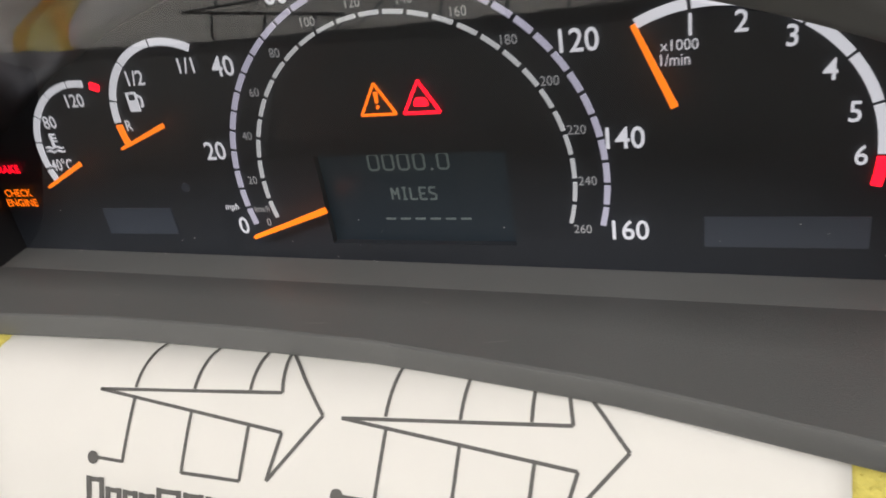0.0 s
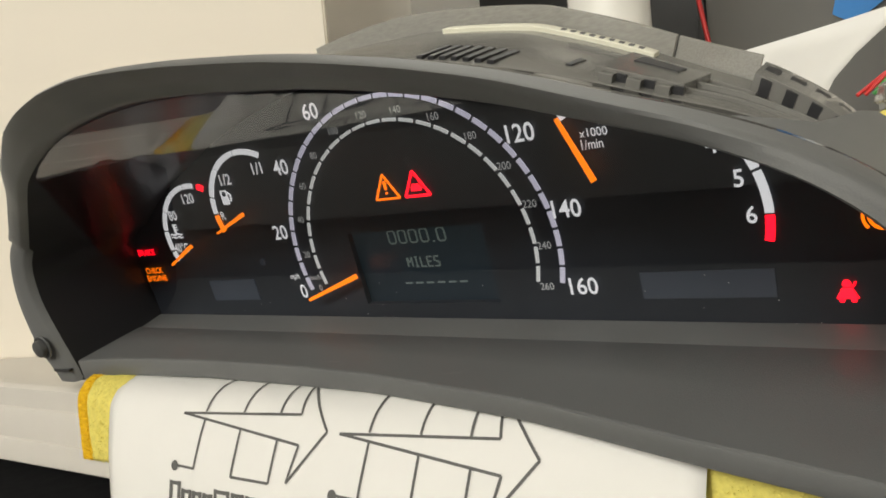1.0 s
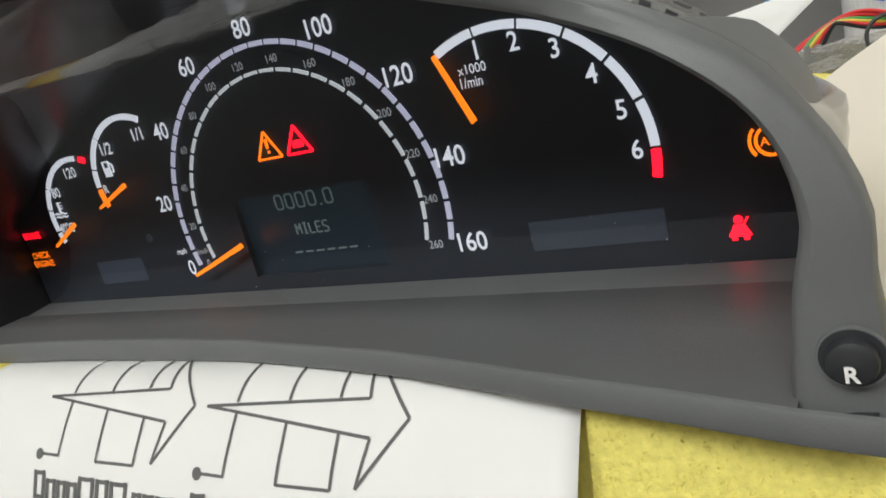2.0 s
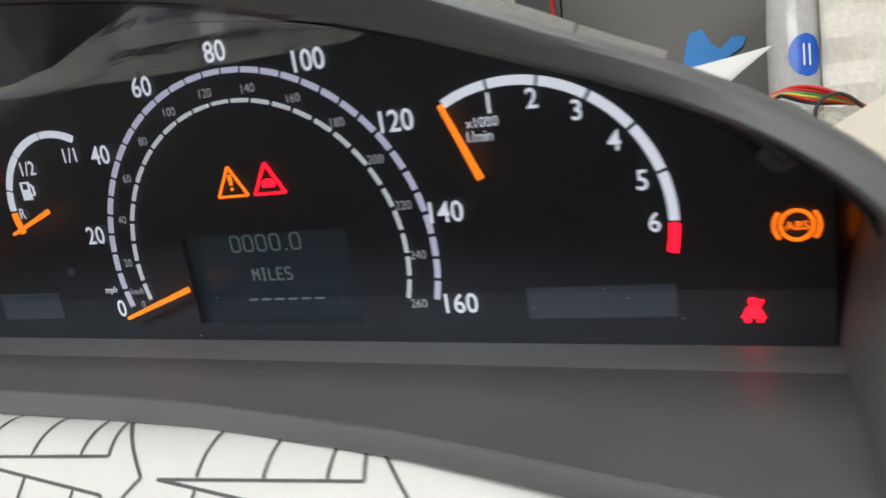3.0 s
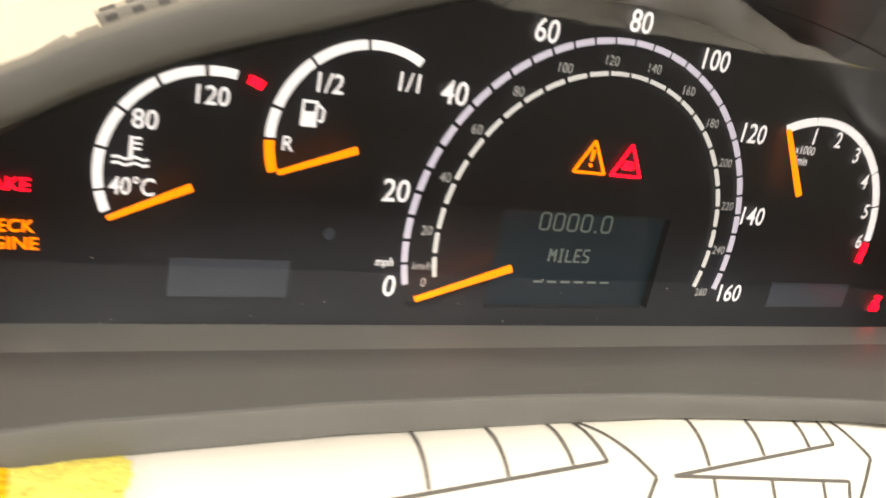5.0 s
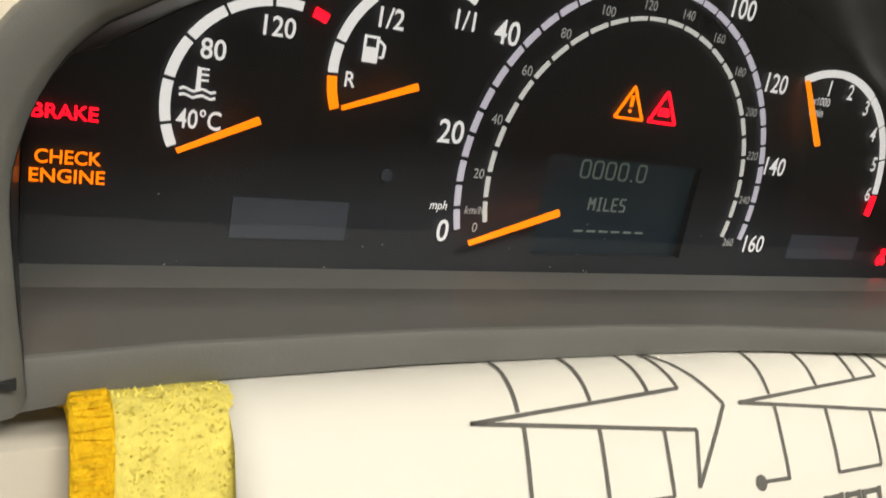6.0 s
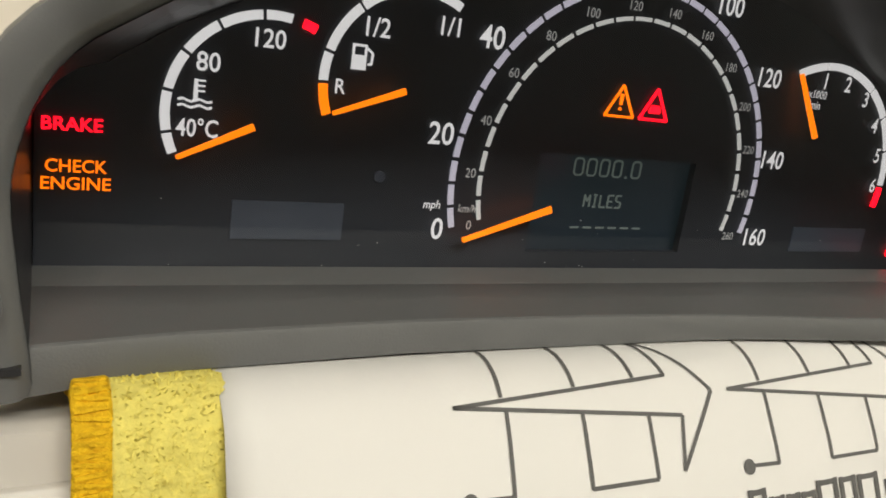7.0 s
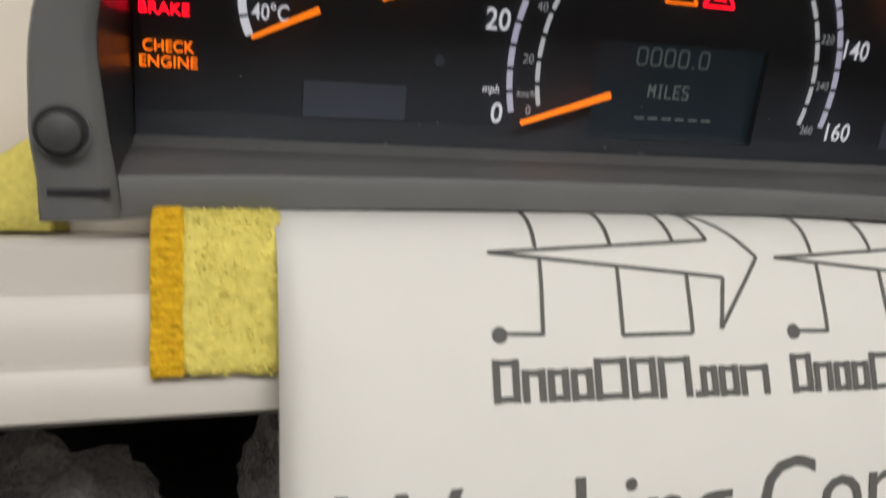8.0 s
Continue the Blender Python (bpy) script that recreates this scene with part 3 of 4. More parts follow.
# needles
def needle(x0, z0, x1, z1, w0, w1, y, dy=0.0):
    bm = prism(bmesh.new(), stroke((x0, z0), (x1, z1), w0, w1), y, y + 0.0012)
    for v in bm.verts:
        v.co.y += dy * (Vector((v.co.x, v.co.z)) - Vector((x0, z0))).length / math.hypot(x1 - x0, z1 - z0)
    part("needle", bm, ORANGE, cluster, "glowing orange needle")


needle(-0.0640, 0.0168, -0.0315, 0.0280, 0.0013, 0.0022, -0.0068)
needle(0.0779, 0.0842, 0.0893, 0.0607, 0.0014, 0.0021, -0.0024, -0.004)
needle(-0.1540, 0.0386, -0.1340, 0.0482, 0.0011, 0.0019, -0.0066)
needle(-0.1118, 0.0537, -0.0900, 0.0620, 0.0011, 0.0019, -0.0060)


# reset knobs on the rim's feet; black discs stand in for recess shade
def knob(x, z, lettered):
    y = rim_y(0.189 if x > 0 else -0.189, z) + 0.55 * fall_back(x, z)
    y -= 0.0016
    bm = bmesh.new()
    ring = lambda r, yy: [(x + r * math.cos(2 * math.pi * k / 32), yy, z + r * math.sin(2 * math.pi * k / 32)) for k in range(33)]
    grid(bm, [ring(0.0064, y + 0.0006), ring(0.0063, y - 0.0002), ring(0.0059, y - 0.0002), ring(0.0057, y + 0.0002)])
    part("knob_collar", bm, BEZEL, cluster, smooth=True)
    bm = bmesh.new()
    grid(bm, [ring(0.0060, y - 0.00015), ring(0.0001, y - 0.00012)])
    part("knob_recess_shade", bm, BLACK, cluster)
    bm = bmesh.new()
    grid(bm, [ring(0.0046, y), ring(0.0046, y - 0.0020), ring(0.0043, y - 0.0028), ring(0.0034, y - 0.0032), ring(0.0001, y - 0.0036)])
    k = part("knob", bm, BLACK if lettered else KNOBM, cluster, "round push knob", smooth=True)
    if lettered:
        lettering("knob_letter", "R", x, z - 0.0014, 0.0034, WHITEP, k, y=y - 0.0040, heavy=0.03)


knob(-0.1992, 0.0192, False)
knob(0.2002, 0.0176, True)
for sx in (-1, 1):
    x = 0.1965 * sx
    # A raised black bar stands in for the shade inside the slit.
    part("slot_shade", box(bmesh.new(), x - 0.0068, x + 0.0068, rim_y(x, 0.003) - 0.0012, rim_y(x, 0.003) + 0.001, 0.0036, 0.0050), BLACK, cluster)


# ridges, flange, latches, vents and label on the housing
ARCH_SPAN = [i for i, p in enumerate(INNER) if p.y > 0.034]


def house_point(x, y, grow):
    """A point of the housing's top over x, at depth y and a height above the shell."""
    for k in ARCH_SPAN[:-1]:
        a, b = INNER[k], INNER[k + 1]
        if a.x <= x <= b.x and b.x > a.x:
            u = (x - a.x) / (b.x - a.x)
            p, n = a.lerp(b, u), outward(k).lerp(outward(k + 1), u).normalized()
            break
    else:
        k = ARCH_SPAN[0] if x < 0 else ARCH_SPAN[-1]
        p, n = INNER[k], outward(k)
    q = p + n * (grow + sink(p.x, y) * min(1.0, max(0.0, (p.y - 0.042) / 0.026)))
    yy = y + lerp_table([(-0.19, 0.034), (-0.1, 0.022), (0.0, -0.004), (0.05, -0.006), (0.2, -0.002)], p.x) * min(1.0, max(0.0, (0.03 - y) / 0.08))
    return (q.x, yy, q.y)


def arc_plate(name, xa, xb, y0, y1, g0, g1, mat, parent=None, label="", end=None):
    """A strip of plastic that follows the arch from xa to xb, between two depths and two heights; its far end may be lower."""
    bm = bmesh.new()
    n = max(2, int(abs(xb - xa) / 0.004) + 1)
    rows = []
    for k in range(n + 1):
        x = xa + (xb - xa) * k / n
        top = g1 if end is None else g1 + (end - g1) * k / n
        rows.append([house_point(x, y0, g0), house_point(x, y0, top - 0.0003), house_point(x, y0 + 0.0003, top), house_point(x, y1 - 0.0003, top), house_point(x, y1, top - 0.0003), house_point(x, y1, g0), house_point(x, y0, g0)])
    vs = grid(bm, rows)
    bm.faces.new(vs[0][:-1])
    bm.faces.new(vs[-1][:-1])
    bmesh.ops.remove_doubles(bm, verts=bm.verts, dist=0.00001)
    return part(name, bm, mat, parent or cluster, label, smooth=True)


# long ridges pressed into the shell
for xa, xb, y, h in ((-0.182, -0.115, -0.030, 0.0056), (-0.180, -0.08, -0.018, 0.0060), (-0.178, -0.07, -0.006, 0.0058), (-0.172, -0.05, 0.003, 0.0054), (0.128, 0.184, -0.030, 0.0054), (0.132, 0.184, -0.018, 0.0062), (0.09, 0.150, 0.000, 0.0052)):
    arc_plate("ridge", xa, xb, y, y + 0.0022, 0.002, h, HOUSE)
arc_plate("seam", -0.17, 0.12, 0.0074, 0.0092, 0.0018, 0.0034, BLACK, label="dark seam in front of the flange")
# upright rear flange in pieces with gaps and steps
for xa, xb, top, end in ((-0.186, -0.1655, 0.0035, 0.0062), (-0.1635, -0.158, 0.0055, 0.0055), (-0.138, -0.122, 0.0085, 0.0078), (-0.120, -0.086, 0.0092, 0.0100), (-0.082, -0.046, 0.0085, 0.0095), (-0.044, 0.118, 0.0110, 0.0105), (0.119, 0.146, 0.0105, 0.0118), (0.180, 0.1885, 0.0080, 0.0065)):
    arc_plate("flange", xa, xb, 0.0265, 0.0290, 0.0, top, FLANGE, label="translucent grey rear flange", end=end)


def latch(xa, xb, y0, y1, h, slots):
    """A raised clip; black inlays stand in for shade in its windows and slots."""
    lt = arc_plate("latch", xa, xb, y0, y1, 0.0, h, HOUSE, label="grey plastic clip with black inlays as windows")
    pitch = (xb - xa) / slots
    for k in range(slots):
        m = xa + pitch * (k + 0.5)
        arc_plate("latch_window_shade", m - pitch * 0.30, m + pitch * 0.30, y0 + 0.35 * (y1 - y0), y0 + 0.75 * (y1 - y0), h - 0.002, h + 0.0004, BLACK, lt)
        arc_plate("latch_slot_shade", m - pitch * 0.22, m + pitch * 0.22, y0 - 0.0005, y0 + 0.0010, 0.003, h - 0.001, BLACK, lt)


for xa, xb, y0, y1, h, slots in ((-0.1575, -0.139, 0.008, 0.026, 0.0092, 3), (0.1475, 0.1790, 0.006, 0.026, 0.0105, 4), (0.180, 0.189, -0.006, 0.006, 0.0085, 1)):
    latch(xa, xb, y0, y1, h, slots)


def bracket(xa, xb, y0, y1):
    """A low raised block with front teeth; black inlays paint window and gap shade."""
    b = arc_plate("bracket", xa, xb, y0, y1, 0.001, 0.0072, HOUSE, label="raised grey mounting block")
    w = xb - xa
    arc_plate("bracket_window_shade", xa + 0.2 * w, xa + 0.75 * w, y0 + 0.55 * (y1 - y0), y0 + 0.85 * (y1 - y0), 0.005, 0.0076, BLACK, b)
    for k in range(3):
        arc_plate("tooth", xa + w * (0.1 + 0.32 * k), xa + w * (0.26 + 0.32 * k), y0 - 0.004, y0 + 0.0004, 0.001, 0.0062, HOUSE, b)
        arc_plate("tooth_gap_shade", xa + w * (0.27 + 0.32 * k), xa + w * (0.38 + 0.32 * k), y0 - 0.0012, y0 + 0.0006, 0.001, 0.0064, BLACK, b)


bracket(0.112, 0.136, -0.036, 0.000)
bracket(-0.132, -0.104, -0.034, -0.002)
bracket(-0.076, -0.052, -0.036, -0.006)
# Vent openings are raised black strips that stand in for their shade.
for k in range(7):
    x = 0.056 + 0.0041 * k
    arc_plate("vent_slot_shade", x, x + 0.0021, -0.040, -0.022, 0.003, 0.0050, BLACK)
arc_plate("crack", 0.101, 0.103, -0.030, -0.018, 0.003, 0.0050, BLACK)
strip = arc_plate("label_strip", 0.030, 0.114, 0.0175, 0.0235, 0.002, 0.0046, LABELM, label="pale paper label strip")
for k in range(9):
    x = 0.079 + 0.0036 * k
    arc_plate("label_bar", x, x + 0.0017, 0.0190, 0.0218, 0.004, 0.0049, INK, strip)

# ---- paper and cloth over the bench edge ----
PROFILE = [(-0.030, 0.0075), (-0.050, 0.0075), (-0.0575, 0.0045), (-0.0628, -0.001), (-0.0672, -0.010), (-0.0730, -0.0256), (-0.0765, -0.044), (-0.0783, -0.065), (-0.0788, -0.12)]


def along(s):
    """The place and outward normal at s metres down the paper."""
    for (y0, z0), (y1, z1) in zip(PROFILE, PROFILE[1:]):
        d = math.hypot(y1 - y0, z1 - z0)
        if s <= d or (y1, z1) == PROFILE[-1]:
            u = s / d
            return y0 + (y1 - y0) * u, z0 + (z1 - z0) * u, ((z1 - z0) / d, -(y1 - y0) / d)
        s -= d


def sheet_point(x, s, lift=0.0):
    ys = [along(max(0.0, s + d)) for d in (-0.004, -0.002, 0.0, 0.002, 0.004)]
    y = sum(a[0] for a in ys) / 5
    z = sum(a[1] for a in ys) / 5
    ny, nz = ys[2][2]
    wave = 0.0006 * math.sin(x * 38 + s * 30) * min(1.0, max(0.0, (s - 0.05) / 0.04))
    tuck = 0.6 * max(0.0, min(1.0, (-0.126 - x) / 0.0235)) ** 2 * min(0.0, y + 0.0640)
    return (x, y - tuck + ny * (lift + wave), z + nz * (lift + wave))


paper = thing("paper_sheet", pose(0, -0.05, 0.0075), "white printed paper sheet draped over the bench edge", "paper")
bm = bmesh.new()
S = [0.0025 * i for i in range(61)]
XS = [-0.1512 + 0.2847 * i / 40 for i in range(41)]
grid(bm, [[sheet_point(x, s) for x in XS] for s in S])
sheet = part("sheet", bm, PAPER, None, smooth=True)
sheet.parent = paper
sheet.matrix_parent_inverse = paper.matrix_world.inverted()
sol = sheet.modifiers.new("thickness", "SOLIDIFY")
sol.thickness, sol.offset = 0.00012, -1


def ink(name, polys, label=""):
    """Flat ink shapes given in (x, s), laid on the curved sheet."""
    bm = bmesh.new()
    for pts in polys:
        v = [bm.verts.new((x, s, 0)) for x, s in pts]
        bm.faces.new(v)
    bmesh.ops.triangulate(bm, faces=bm.faces)
    for _ in range(3):
        long = [e for e in bm.edges if e.calc_length() > 0.004]
        if long:
            bmesh.ops.subdivide_edges(bm, edges=long, cuts=1)
            bmesh.ops.triangulate(bm, faces=bm.faces)
    for v in bm.verts:
        v.co = sheet_point(v.co.x, v.co.y, 0.00035)
    ob = part(name, bm, INK, paper, label)
    ob.matrix_parent_inverse = paper.matrix_world.inverted()
    return ob


def emblem(dx, ds):
    P = lambda x, s: (x + dx, s + ds)
    w = 0.0011
    T, A, B, C, D = P(-0.096, 0.0388), P(-0.0262, 0.0350), P(-0.0108, 0.0408), P(-0.0283, 0.0620), P(-0.0243, 0.0470)
    top = P(-0.0300, 0.0170)
    lines = [(T, A), (A, top), (top, B), (B, C), (C, D), (D, T),
             (P(-0.0801, 0.0170), P(-0.0818, 0.0372)), (P(-0.0577, 0.0170), P(-0.0586, 0.0361)), (P(-0.0382, 0.0170), P(-0.0378, 0.0350)),
             (P(-0.0812, 0.0405), P(-0.0833, 0.0620)), (P(-0.0833, 0.0617), P(-0.0945, 0.0613)),
             (P(-0.0582, 0.0436), P(-0.0598, 0.0630)), (P(-0.0598, 0.0628), P(-0.0379, 0.0630)), (P(-0.0379, 0.0630), P(-0.0363, 0.0458))]
    groups = {"arrow": lines[:6], "bar": None, "hook": lines[9:11], "frame": lines[11:14]}
    for name, part_lines in groups.items():
        if name == "bar":
            for a, b in lines[6:9]:
                ink("bar", [stroke(a, b, w, w)])
        else:
            extra = [arc_bar(P(-0.0955, 0.0615)[0], P(-0.0955, 0.0615)[1], 0.0011, 0.0022, 0, 359, 16)] if name == "hook" else []
            ink(name, [stroke(a, b, w, w) for a, b in part_lines] + extra, "dark outlined arrow emblem" if name == "arrow" else "")
    # the name under it, as plain boxes and bars of its letters' size
    widths = (0.0080, 0.0072, 0.0066, 0.0070, 0.0106, 0.0086, 0.0110, 0.0020, 0.0060, 0.0070, 0.0104)
    x = -0.0981
    for i, wd in enumerate(widths):
        tall = 0.0112 if i in (0, 4, 5, 6) else (0.0018 if i == 7 else 0.0086)
        s1 = 0.0790 + 0.028 * (x + 0.0981) + ds
        s0 = s1 - tall
        x0, x1 = x + dx, x + wd * 0.92 + dx
        b = 0.0020
        posts = [stroke((x0 + b / 2, s0), (x0 + b / 2, s1), b, b), stroke((x1 - b / 2, s0), (x1 - b / 2, s1), b, b)]
        caps = [stroke((x0 + b, s0 + b / 2), (x1 - b, s0 + b / 2), b * 0.8, b * 0.8), stroke((x0 + b, s1 - b / 2), (x1 - b, s1 - b / 2), b * 0.8, b * 0.8)]
        if i == 7:
            posts, caps = [[(x0, s0), (x1, s0), (x1, s1), (x0, s1)]], []
        elif i in (1, 6, 10):
            caps = caps[:1]
        ink("letter_bar", posts + caps)
        x += wd


emblem(0.0, 0.0)
emblem(0.0915, 0.0022)
vs, fs = text_mesh("Working Con", 0.0305, 0.004, 0.0)
x_off = -0.0535
ink("heading", [[(vs[i][0] + x_off, 0.1130 - vs[i][1]) for i in f] for f in fs])

# yellow cloth under the paper
cloth = thing("microfibre_cloth", pose(0, 0, 0.003), "yellow microfibre cloth with orange hem, hanging over the bench edge", "cloth")
CP = [(0.085, 0.0022), (-0.02, 0.0026), (-0.042, 0.0052), (-0.0525, 0.0054), (-0.0588, 0.0005), (-0.0606, -0.007), (-0.0608, -0.0335)]


def cloth_rows(x0, x1, nx, seed, ragged=0.0015):
    rows = []
    pts = spline([Vector((y, z)) for y, z in CP], 46)
    for i, p in enumerate(pts):
        a, b = pts[max(0, i - 1)], pts[min(45, i + 1)]
        d = (b - a).normalized()
        n = Vector((d.y, -d.x))
        row = []
        for j in range(nx):
            x = x0 + (x1 - x0) * j / (nx - 1)
            press = 0.0036 * min(1.0, max(0.0, min(x + 0.1503, 0.1342 - x) / 0.002)) if i > 18 else 0.0
            f = -press + 0.0006 * noise.noise(Vector((x * 240, i * 0.9, seed)))
            drop = ragged * noise.noise(Vector((x * 160, 3.3, seed))) if i == 45 else 0.0
            row.append((x, p.x + n.x * f, p.y + n.y * f + drop))
        rows.append(row)
    return rows


def cloth_part(name, x0, x1, nx, seed, mat, thick):
    bm = bmesh.new()
    grid(bm, cloth_rows(x0, x1, nx, seed))
    ob = part(name, bm, mat, cloth, smooth=True)
    ob.matrix_parent_inverse = cloth.matrix_world.inverted()
    m = ob.modifiers.new("thickness", "SOLIDIFY")
    m.thickness, m.offset = thick, 0
    return ob


cloth_part("body", -0.1735, 0.26, 260, 1.0, CLOTH, 0.0034)
cloth_part("hem", -0.1808, -0.1732, 14, 2.0, HEM, 0.0040)

# zigzag stitches along the hem
pts = spline([Vector((y, z)) for y, z in CP], 46)
for k in range(24, 45):
    for half in (0, 1):
        p, q = pts[k], pts[k + 1]
        mid = p.lerp(q, 0.25 + 0.5 * half)
        d = (q - p).normalized()
        n = Vector((d.y, -d.x))
        bm = box(bmesh.new(), -0.0033, 0.0033, -0.0005, 0.0005, -0.0003, 0.0005, 0.0002)
        turn = 0.22 if half else -0.22
        for v in bm.verts:
            a = v.co.x
            b = v.co.y + turn * a * 0.5
            pos = mid + d * b + n * (0.0021 + v.co.z)
            v.co = (-0.1770 + a, pos.x, pos.y)
        st = part("stitch", bm, HEM, cloth)
        st.matrix_parent_inverse = cloth.matrix_world.inverted()

# short tufts of the cloth
rng = random.Random(4)
bm = bmesh.new()
for _ in range(5200):
    on_left = rng.random() < 0.35
    x = rng.uniform(-0.173, -0.1505) if on_left else rng.uniform(0.1345, 0.258)
    k = rng.uniform(19, 44.9)
    p, q = pts[int(k)], pts[int(k) + 1]
    mid, d = p.lerp(q, k % 1), (q - p).normalized()
    n = Vector((d.y, -d.x))
    w, h, lean, side = rng.uniform(0.0002, 0.0004), rng.uniform(0.0008, 0.0020) * (0.35 if k < 34 else 1.0), rng.uniform(-0.001, 0.0018), rng.uniform(-0.0012, 0.0012)
    base = mid + n * 0.0012
    tip = mid + n * (0.0016 + h * 0.6) + d * lean
    f = [bm.verts.new((x - w, base.x, base.y)), bm.verts.new((x + w, base.x, base.y)), bm.verts.new((x + side + w * 0.5, tip.x, tip.y)), bm.verts.new((x + side - w * 0.5, tip.x, tip.y))]
    bm.faces.new(f)
tufts = part("tuft", bm, CLOTH, cloth)
tufts["kind"] = "stuff"
tufts.matrix_parent_inverse = cloth.matrix_world.inverted()

# scuffs on the ledge and dust on the pane
for x, y, w, a in ((-0.021, -0.0468, 0.010, 6), (0.041, -0.0515, 0.009, 14), (0.012, -0.032, 0.004, -20), (-0.11, -0.035, 0.003, 10)):
    bm = bmesh.new()
    c, sn = math.cos(radians(a)), math.sin(radians(a))
    out = [(u * w / 2, t * 0.0005 * (1 - abs(u))) for u, t in ((-1, 0), (-0.4, 1), (0.5, 0.8), (1, 0), (0.4, -1), (-0.5, -0.7))]
    bm.faces.new([bm.verts.new((x + u * c - t * sn, y + u * sn + t * c, 0.00735)) for u, t in out])
    part("scuff", bm, SCUFF, cluster, "pale scuff mark")
bm = bmesh.new()
for _ in range(26):
    x, z, r = rng.uniform(-0.16, 0.17), 0.0078 + rng.random() ** 2 * 0.02, rng.uniform(0.00008, 0.0002)
    bm.faces.new([bm.verts.new((x + r * math.cos(k * 1.2566) * (1 + rng.random()), pane_y(x) - 0.0016, z + r * math.sin(k * 1.2566))) for k in range(5)])
dust = part("dust", bm, WHITEP, cluster)
dust["kind"] = "stuff"

# ---- behind the cluster ----
def standing_board(name, x0, y0, x1, y1, z0, z1, thick, mat, label, category):
    d = Vector((x1 - x0, y1 - y0)).normalized()
    n = Vector((-d.y, d.x)) * thick
    bm = bmesh.new()
    lo = [(x0, y0), (x1, y1), (x1 + n.x, y1 + n.y), (x0 + n.x, y0 + n.y)]
    a = [bm.verts.new((x, y, z0)) for x, y in lo]
    b = [bm.verts.new((x, y, z1)) for x, y in lo]
    bm.faces.new(a), bm.faces.new(b)
    for i in range(4):
        bm.faces.new((a[i], a[(i + 1) % 4], b[(i + 1) % 4], b[i]))
    bmesh.ops.bevel(bm, geom=list(bm.edges), offset=thick * 0.2, segments=2, affect="EDGES")
    return tagged(part(name, bm, mat), label, category)


standing_board("cream_board", -0.80, -0.160, -0.121, 0.087, 0.0, 0.55, 0.005, CREAM, "tall cream board standing on the bench", "board")


def panel_thing():
    t = thing("equipment_panel", pose(0.4, 0.51, 0), "dark grey panel standing at the back of the bench", "panel")
    for name, dims, mat in (("front", (-0.40, 0.35, -0.010, 0.010, 0.0, 0.6), GREYP), ("edge_trim", (-0.408, -0.401, -0.012, 0.012, 0.0, 0.6), DARK)):
        part(name, box(bmesh.new(), *dims, 0.002), mat, t)
    return t


panel_thing()
tagged(part("black_box", box(bmesh.new(), -0.42, -0.02, 0.56, 0.70, 0.0, 0.6, 0.006), DARK), "black box at the back of the bench", "box")
tagged(part("dark_crate", box(bmesh.new(), -0.36, -0.16, 0.27, 0.42, 0.0, 0.234, 0.005), DARK), "black crate on the bench behind the cluster", "crate")
tagged(part("white_carton", box(bmesh.new(), -0.33, -0.188, 0.28, 0.40, 0.2345, 0.36, 0.003), WHITEP), "small white carton on the dark crate", "carton")

# white cardboard core standing on end
t = thing("paper_tube", pose(-0.021, 0.3, 0), "white paper roll standing on end", "paper roll")
bm = bmesh.new()
circle = lambda r, z: [(r * math.cos(2 * math.pi * k / 40), r * math.sin(2 * math.pi * k / 40), z) for k in range(41)]
grid(bm, [circle(0.02, 0.34), circle(0.02, 0.0), circle(0.03, 0.0), circle(0.0305, 0.002), circle(0.0305, 0.338), circle(0.03, 0.34), circle(0.02, 0.34)])
part("roll", bm, WHITEP, t, smooth=True)


def cable(name, pts, r, mat, label):
    cu = bpy.data.curves.new(name, "CURVE")
    cu.dimensions, cu.bevel_depth, cu.bevel_resolution = "3D", r, 2
    sp = cu.splines.new("NURBS")
    sp.points.add(len(pts) - 1)
    for q, p in zip(sp.points, pts):
        q.co = (*p, 1)
    sp.use_endpoint_u, sp.order_u = True, 4
    ob = new(name, cu)
    me = bpy.data.meshes.new_from_object(ob.evaluated_get(bpy.context.evaluated_depsgraph_get()))
    bpy.data.objects.remove(ob)
    for p in me.polygons:
        p.use_smooth = True
    me.materials.append(mat)
    return tagged(new(name, me), label, "cable")


cable("wire", [(0.03, 0.46, 0.001), (0.02, 0.45, 0.16), (0.012, 0.44, 0.22), (-0.01, 0.47, 0.32), (0.0, 0.49, 0.45)], 0.0022, WRED, "red wire hanging behind the cluster")

# dark carton that carries a cloth, a bag of wires and a sheet
tagged(part("carton", box(bmesh.new(), 0.10, 0.34, 0.17, 0.27, 0.0, 0.092, 0.003), GREYP), "low dark carton on the bench behind the cluster", "carton")


def soft_slab(name, x0, x1, y0, y1, z0, h, mat, label, category, seed):
    bm = bmesh.new()
    nx, ny = 26, 18
    rows = []
    for j in range(ny + 1):
        v = j / ny
        row = []
        for i in range(nx + 1):
            u = i / nx
            edge = min(1.0, 7 * min(u, 1 - u)) * min(1.0, 6 * min(v, 1 - v))
            z = z0 + 0.0015 + (edge ** 0.5) * h * (0.8 + 0.5 * noise.noise(Vector((u * 3 + seed, v * 3, seed))))
            row.append((x0 + (x1 - x0) * u, y0 + (y1 - y0) * v, z))
        rows.append(row)
    grid(bm, rows)
    ob = part(name, bm, mat, smooth=True)
    m = ob.modifiers.new("thickness", "SOLIDIFY")
    m.thickness, m.offset = 0.0012, -1
    return tagged(ob, label, category)


soft_slab("folded_cloth", 0.15, 0.25, 0.168, 0.25, 0.092, 0.012, CLOTH, "folded yellow cloth on the low carton", "cloth", 4.0)
